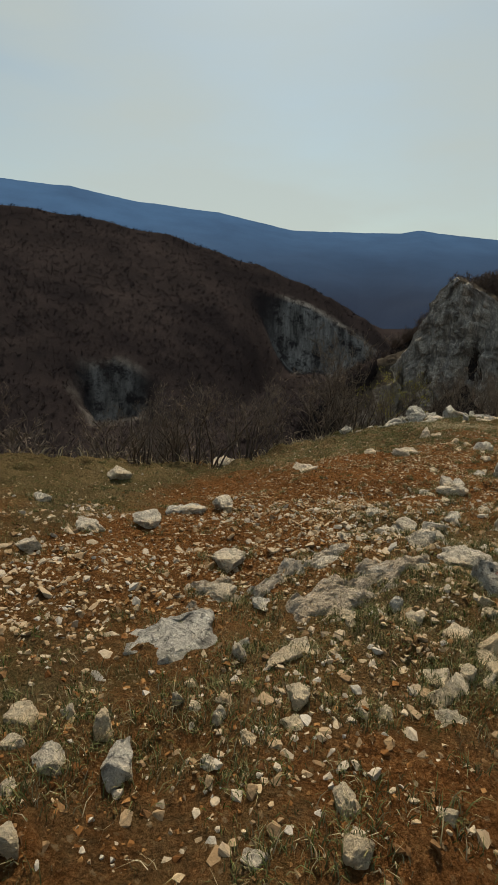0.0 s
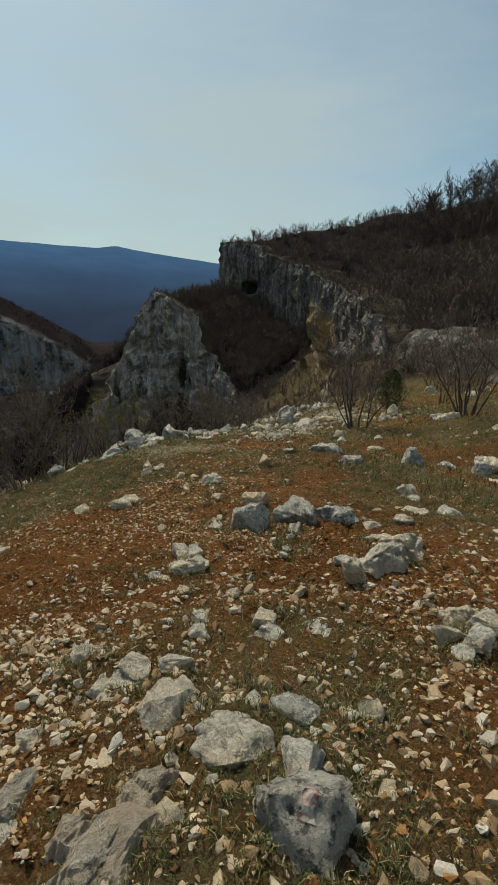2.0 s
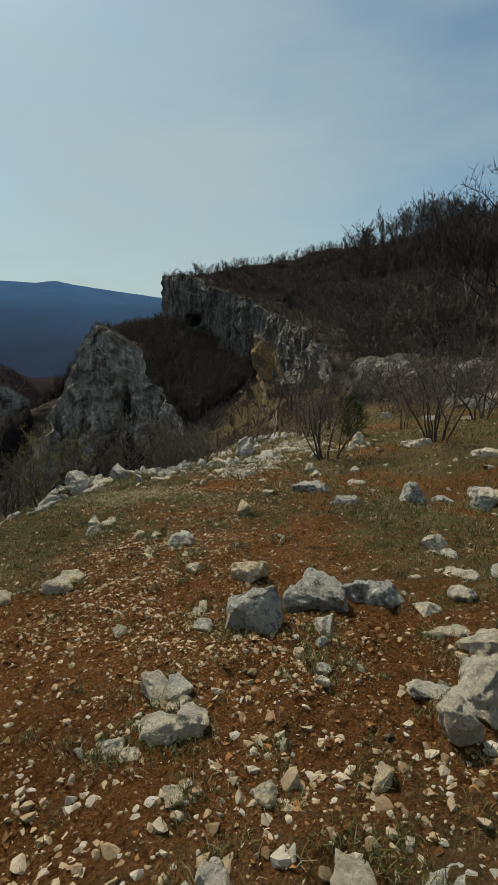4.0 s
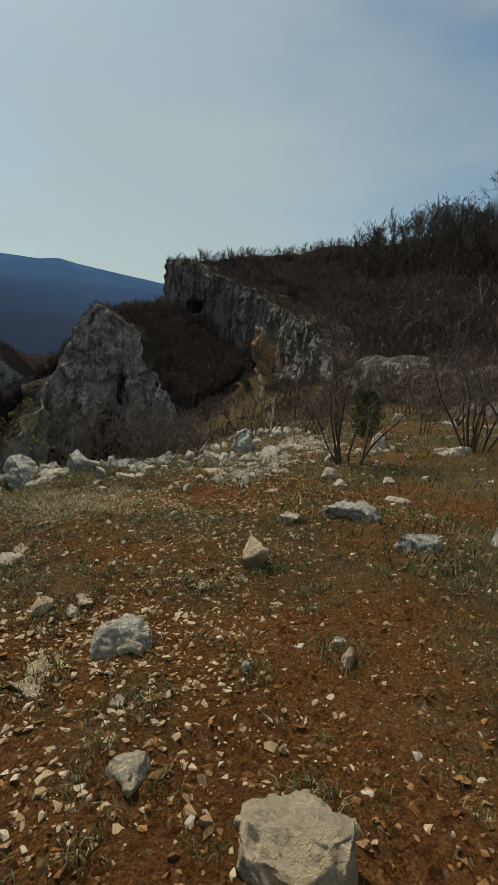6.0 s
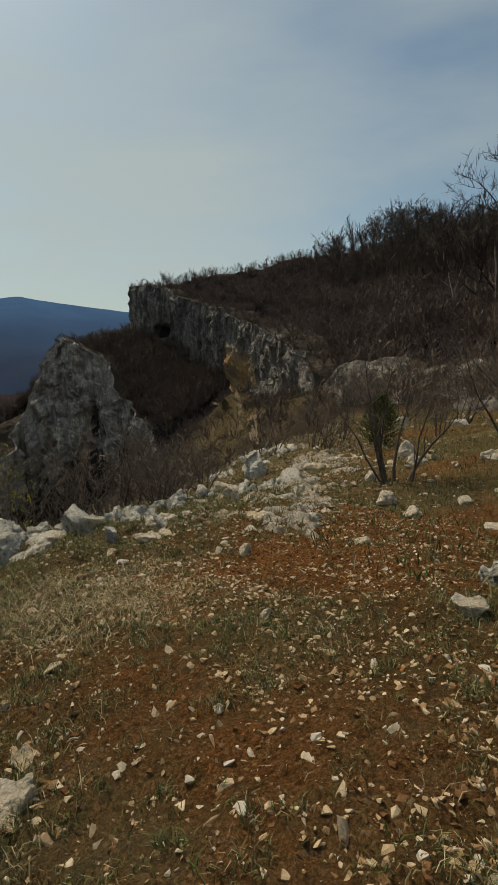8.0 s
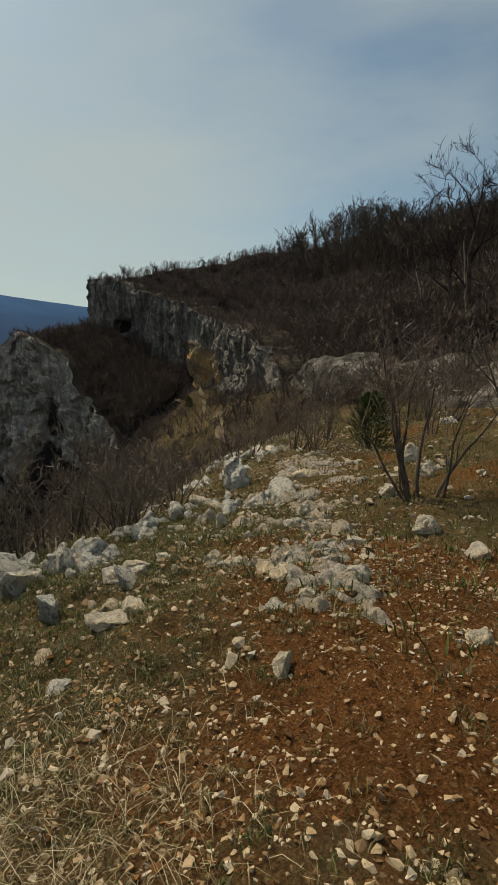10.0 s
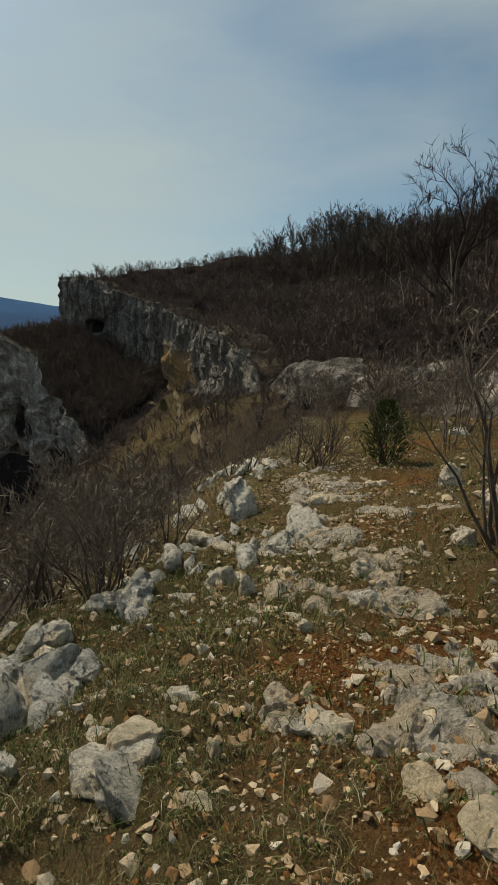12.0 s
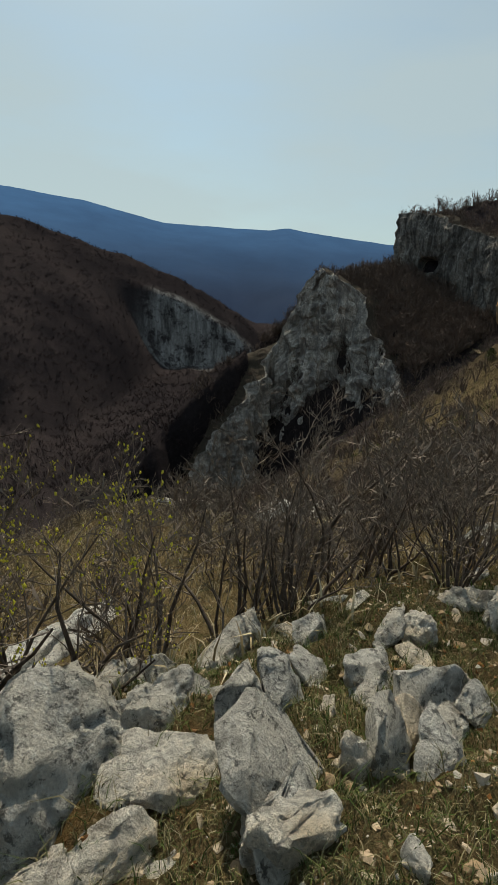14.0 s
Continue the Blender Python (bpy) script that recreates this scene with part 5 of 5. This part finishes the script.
def shrub(x, y, height, k, buds=False, label="leafless grey-brown thorny shrub on the stony slope"):
    ob = new("shrub")
    stems, twigs, tips = SHRUB[k % 6 + (6 if k >= 100 else 0)]
    for stem in stems:
        part("stem", stem, ob)
    tagged(part("crown", twigs, ob, "thin reddish-brown twigs"), kind="stuff")
    if buds:
        rr = np.random.default_rng(k)
        t = np.array([p[:] for p in tips])
        t = t[rr.random(len(t)) < 0.6]
        bud = scatter("bud_spray", [BUDS], t[:, 0], t[:, 1], t[:, 2], rr.uniform(0.005, 0.011, len(t)), M_BUD, "opening yellow buds", "buds", k)
        bud.parent = ob
        del bud["category"]
    h = height * 0.95
    ob.matrix_world = Matrix.Translation((x, y, ground_z(x, y))) @ pose(0, 0, 0, 0, 0, k * 67) @ Matrix.Scale(h, 4)
    return tagged(ob, label, "shrub", "bare shrubs")


shrub(11.8, 13.2, 2.9, 14)
shrub(16.5, 12.8, 3.5, 15)
shrub(18.0, 19.9, 2.0, 16)
shrub(17.2, 19.6, 1.6, 17)
shrub(24.3, 15.5, 4.3, 10)
shrub(25.9, 14.7, 3.9, 11)
shrub(21.4, 17.6, 2.4, 12)
shrub(25.4, 18.8, 2.9, 13)
shrub(17.7, 20.6, 2.1, 19)
shrub(8.5, 16.4, 1.4, 21)
shrub(9.3, 17.0, 1.4, 22)
shrub(10.4, 17.5, 1.3, 23)
shrub(8.4, 17.1, 1.4, 24)
shrub(16.6, 21.6, 1.7, 25)
shrub(19.8, 20.9, 1.9, 27)
shrub(15.6, 21.3, 1.3, 28)
# along the rim, their feet below the edge
for k, (x, y, h) in enumerate([(-7.5, 8.2, 2.2), (-6.0, 8.7, 2.0), (-4.6, 9.3, 2.0), (2.91, 13.52, 2.59), (2.08, 12.86, 1.89), (0.10, 11.10, 2.03), (-0.55, 10.57, 1.91), (0.93, 11.88, 1.59), (-1.31, 9.87, 1.65), (4.20, 14.54, 1.08), (-1.03, 10.05, 1.84), (-1.86, 9.72, 1.47), (-2.55, 9.46, 1.19), (2.50, 13.21, 2.09), (3.48, 14.04, 1.51), (2.8, 14.6, 2.0)]):
    shrub(x, y, h, 40 + k)
for k, (x, y, h) in enumerate([(4.4, 16.0, 2.4), (5.0, 16.3, 2.3), (7.0, 16.5, 1.4), (8.9, 16.8, 1.4), (5.8, 16.7, 1.9), (6.5, 17.0, 2.0), (7.4, 17.3, 2.7), (8.2, 17.9, 2.4), (7.8, 18.9, 2.2), (3.9, 15.7, 2.4)]):
    shrub(x, y, h, 60 + k, k in (0, 1), "leafless shrub with a few yellow opening buds" if k in (0, 1) else "leafless dark-stemmed shrub below the rim")
rnd = random.Random(31)
count = 0
while count < 12:
    x, y = rnd.uniform(9, 17), rnd.uniform(15, 30)
    s = float(signed(np.array([x]), np.array([y]), RIM)[0][0])
    if 1.0 < s < 7:
        shrub(x, y, rnd.uniform(1.0, 1.9), 200 + count)
        count += 1
count = 0
while count < 75:
    x, y = rnd.uniform(-10, 30), rnd.uniform(8, 50)
    s = float(signed(np.array([x]), np.array([y]), RIM)[0][0])
    if 1.6 < s < 24 and rnd.random() < 1.2 - s / 24:
        shrub(x, y, rnd.uniform(1.0, 2.0), 100 + count)
        count += 1
count = 0
while count < 42:
    x, y = rnd.uniform(14, 44), rnd.uniform(-2, 40)
    s = float(signed(np.array([x]), np.array([y]), RIM)[0][0])
    e = float(signed(np.array([x]), np.array([y]), FOOT)[0][0])
    if s < -1 and 0.5 < e < 14 and math.hypot(x - 4, y - 10) > 15:
        shrub(x, y, rnd.uniform(1.5, 3.2), 300 + count)
        count += 1


# woodland and scrub on the hill
def planted(name, shapes, n, seed, lo, hi, where, material, label):
    r = np.random.default_rng(seed)
    x, y = r.uniform(15, 260, n), r.uniform(-60, 260, n)
    keep = where(x, y, r)
    x, y = x[keep], y[keep]
    return scatter(name, shapes, x, y, land(x, y) - 0.1, r.uniform(lo, hi, len(x)), material, label, "woodland", seed, 0.03, False)


def on_cap(name, n, seed, lo, hi, label):
    r = np.random.default_rng(seed)
    x, y, z = (np.concatenate(c) for c in zip(*(CAPS[k] for k in name)))
    pick = r.integers(0, len(x), n)
    return scatter("cliff_scrub", SCRUB, x[pick], y[pick], z[pick] - 0.15, r.uniform(lo, hi, n), M_TWIG, label, "woodland", seed, 0.03, False)


SCRUB = [joined(twiggy(700 + k, 1.0, 6, 50, 3, 0.022, 3, 0.25, 0.62, sliver=0)[0]) for k in range(6)]
WOOD = [joined(twiggy(720 + k, 1.0, 1 + k % 2, 8, 4, 0.016, 5, 0.11, 0.46, 0.15, sliver=1)[0]) for k in range(6)]


def on_hill(lo, hi):
    def test(x, y, r):
        e, v = signed(x, y, FOOT)
        return (e < -lo) & (e > -hi) & (v < 290)
    return test


def on_wood(x, y, r):
    e, v = signed(x, y, FOOT)
    return (e < -30) & (e > -115) & (v < 205)


def below_cliff(x, y, r):
    e, v = signed(x, y, FOOT)
    return (e > 1) & (e < 70) & (v > 95) & ((signed(x, y, RIM)[0] > 8) | (np.hypot(x - 4, y - 9) > 30)) & (r.random(len(x)) < np.where((e < 16) & (y < 150), 0.5, 0.95))


planted("scrub", SCRUB, 13000, 5, 1.6, 3.6, on_hill(4, 95), M_TWIG, "dense leafless brown scrub on the hillside")
on_cap(["cliff", "buttress"], 1100, 15, 0.7, 2.3, "low leafless scrub along the cliff top")
r = np.random.default_rng(16)
x, y = r.uniform(34, 85, 3000), r.uniform(-5, 85, 3000)
e = signed(x, y, FOOT)[0]
keep = (e < -2.5) & (e > -30) & (np.hypot(x - 4, y - 9) > 33)
x, y = x[keep], y[keep]
scatter("bank_scrub", SCRUB, x, y, land(x, y) - 0.1, r.uniform(1.2, 2.8, len(x)), M_TWIG, "leafless brown scrub above the outcrop", "woodland", 17, 0.03, False)
planted("woodland", WOOD, 5200, 6, 9.5, 15.0, on_wood, M_BARK, "leafless woodland on the hilltop")
planted("gorge_scrub", SCRUB, 8500, 7, 1.3, 3.0, below_cliff, M_TWIG, "leafless scrub on the slope below the cliff")


r = np.random.default_rng(18)
x, y = r.uniform(50, 104, 2600), r.uniform(128, 190, 2600)
e = signed(x, y, FOOT)[0]
b = signed(x, y, BUTTRESS)[0]
keep = (e > 0.5) & (e < 50) & (b < 1)
x, y = x[keep], y[keep]
scatter("saddle_scrub", SCRUB, x, y, land(x, y) - 0.1, r.uniform(2.0, 4.2, len(x)), M_TWIG, "dense leafless scrub on the saddle behind the buttress", "woodland", 19, 0.03, False)


x, y = r.uniform(40, 102, 1800), r.uniform(50, 152, 1800)
e = signed(x, y, FOOT)[0]
keep = (e > 0.5) & (e < 45) & (np.hypot(x - 4, y - 9) > 45)
x, y = x[keep], y[keep]
scatter("low_scrub", SCRUB, x, y, land(x, y) - 0.05, r.uniform(0.3, 1.0, len(x)) ** 1.5, M_TWIG, "low brown heath and tufts on the slope under the cliff", "woodland", 20, 0.03, False)
x, y = r.uniform(40, 102, 60000), r.uniform(50, 152, 60000)
e = signed(x, y, FOOT)[0]
keep = (e > 0.5) & (e < 45) & (r.random(len(x)) < 0.3 + 0.7 * fbm(x * 0.12, y * 0.12, 3, 5))
blades("meadow_grass", x[keep], y[keep], 0.35, 0.06, 1.0, M_GRASS, "rough grass on the slope under the cliff", 52)


def tree(x, y, height, seed, stems, label, material=None, spread_deg=20, levels=5, thick=0.034):
    ob = new("tree")
    lv, tips = twiggy(seed, 1.0, stems, spread_deg, levels, thick, 4, 0.14, 0.56, 0.15, least=0.045)
    v, f = joined(lv[:1])
    for i in range(stems):
        part("trunk", mesh_from("trunk", v[i * 30 : i * 30 + 30], f[:25], material or M_BARK), ob)
    tagged(part("crown", mesh_from("crown", *joined(lv[1:]), material or M_FARTWIG), ob), kind="stuff")
    ob.matrix_world = Matrix.Translation((x, y, ground_z(x, y) - 0.2)) @ Matrix.Scale(height, 4)
    return tagged(ob, label, "tree")


tree(54, 30.5, 13.5, 811, 3, "tall leafless tree with several trunks on the hillside")
tree(55, 24.5, 13.0, 812, 2, "tall leafless tree on the hillside above the outcrop")
tree(58, 19.0, 12.0, 813, 2, "tall leafless tree on the hillside above the outcrop")
tree(66, 41.0, 7.5, 815, 1, "pale dead tree with broken limbs", M_DEADWOOD, 14, 2, 0.018)
tree(62, 41.0, 4.0, 816, 2, "fallen pale deadwood in the scrub", M_DEADWOOD, 60, 2, 0.02)


def juniper(x, y, height, seed):
    rnd = random.Random(seed)
    ob = new("juniper")
    lv, tips = twiggy(seed, 1.0, 4, 22, 3, 0.03, 5, 0.15, 0.5)
    part("trunk", mesh_from("trunk", *joined(lv), M_BARK), ob)
    v, f = [], []
    rr = np.random.default_rng(seed)
    for k in range(2600):
        h = rnd.random() ** 0.8
        a, rad = rnd.uniform(0, 2 * math.pi), 0.40 * (1 - h) ** 0.5 * min(1.0, 0.4 + 2.5 * h) * rnd.random() ** 0.4 * (1 + 0.35 * math.sin(5 * h * 6 + k % 7)) + 0.02
        c = Vector((math.cos(a) * rad, math.sin(a) * rad, 0.05 + h * 0.95))
        d = Vector((math.cos(a), math.sin(a), rnd.uniform(0.4, 1.6))).normalized() * rnd.uniform(0.04, 0.08)
        s = d.cross(Vector((rnd.gauss(0, 1), rnd.gauss(0, 1), rnd.gauss(0, 1)))).normalized() * 0.012
        b = len(v)
        v += [tuple(c - s), tuple(c + s), tuple(c + d)]
        f.append((b, b + 1, b + 2))
    part("crown", mesh_from("crown", v, f, M_JUNIPER), ob, "dense dark green needle sprays")
    ob.matrix_world = Matrix.Translation((x, y, ground_z(x, y))) @ Matrix.Scale(height, 4)
    return tagged(ob, "small dark green juniper bush beside the path", "bush")


juniper(18.6, 18.3, 1.75, 951)
juniper(74, 97, 2.5, 952)
juniper(30.0, 52.0, 2.0, 953)


# woods across the gorge
FARTREE = [joined(twiggy(760 + k, 1.0, 4, 60, 2, 0.04, 4, 0.2, 0.6, sliver=0)[0]) for k in range(5)]
r = np.random.default_rng(70)
aa, rr = np.radians(r.uniform(-34, 17, 9000)), r.uniform(150, 500, 9000)
x, y = 3 + rr * np.sin(aa), 8 + rr * np.cos(aa)
scatter("far_woods", FARTREE, x, y, land(x, y) - 0.3, r.uniform(1.6, 3.4, len(x)), M_FARTWIG, "leafless woods on the far side of the gorge", "woodland", 71, 0.03, False)

# the footpath beyond the gully
way = np.array([(52, 52), (60, 62), (68, 73), (76, 86), (84, 98), (92, 111), (96.5, 122), (97, 134)], float)
cum = np.r_[0, np.cumsum(np.hypot(*np.diff(way, axis=0).T))]
u = np.linspace(0, cum[-1], 160)
cx, cy = np.interp(u, cum, way[:, 0]) + 1.5 * fbm(u * 0.08, u * 0, 3, 3), np.interp(u, cum, way[:, 1])
across = np.linspace(-0.45, 0.45, 5)[:, None] * (1 + 0.5 * vnoise(u * 0.3, u * 0 + 2, 8))
tx, ty = cx - 5.0 + across * 0.8, cy + 2.5 - across * 0.6
tz = land(tx, ty) + 0.12
tagged(new("trail", mesh_from("trail", np.stack([tx, ty, tz], -1).reshape(-1, 3), grid_faces(5, 160), M_TRAIL)), "pale worn footpath across the grassy slope", "path", kind="structure")
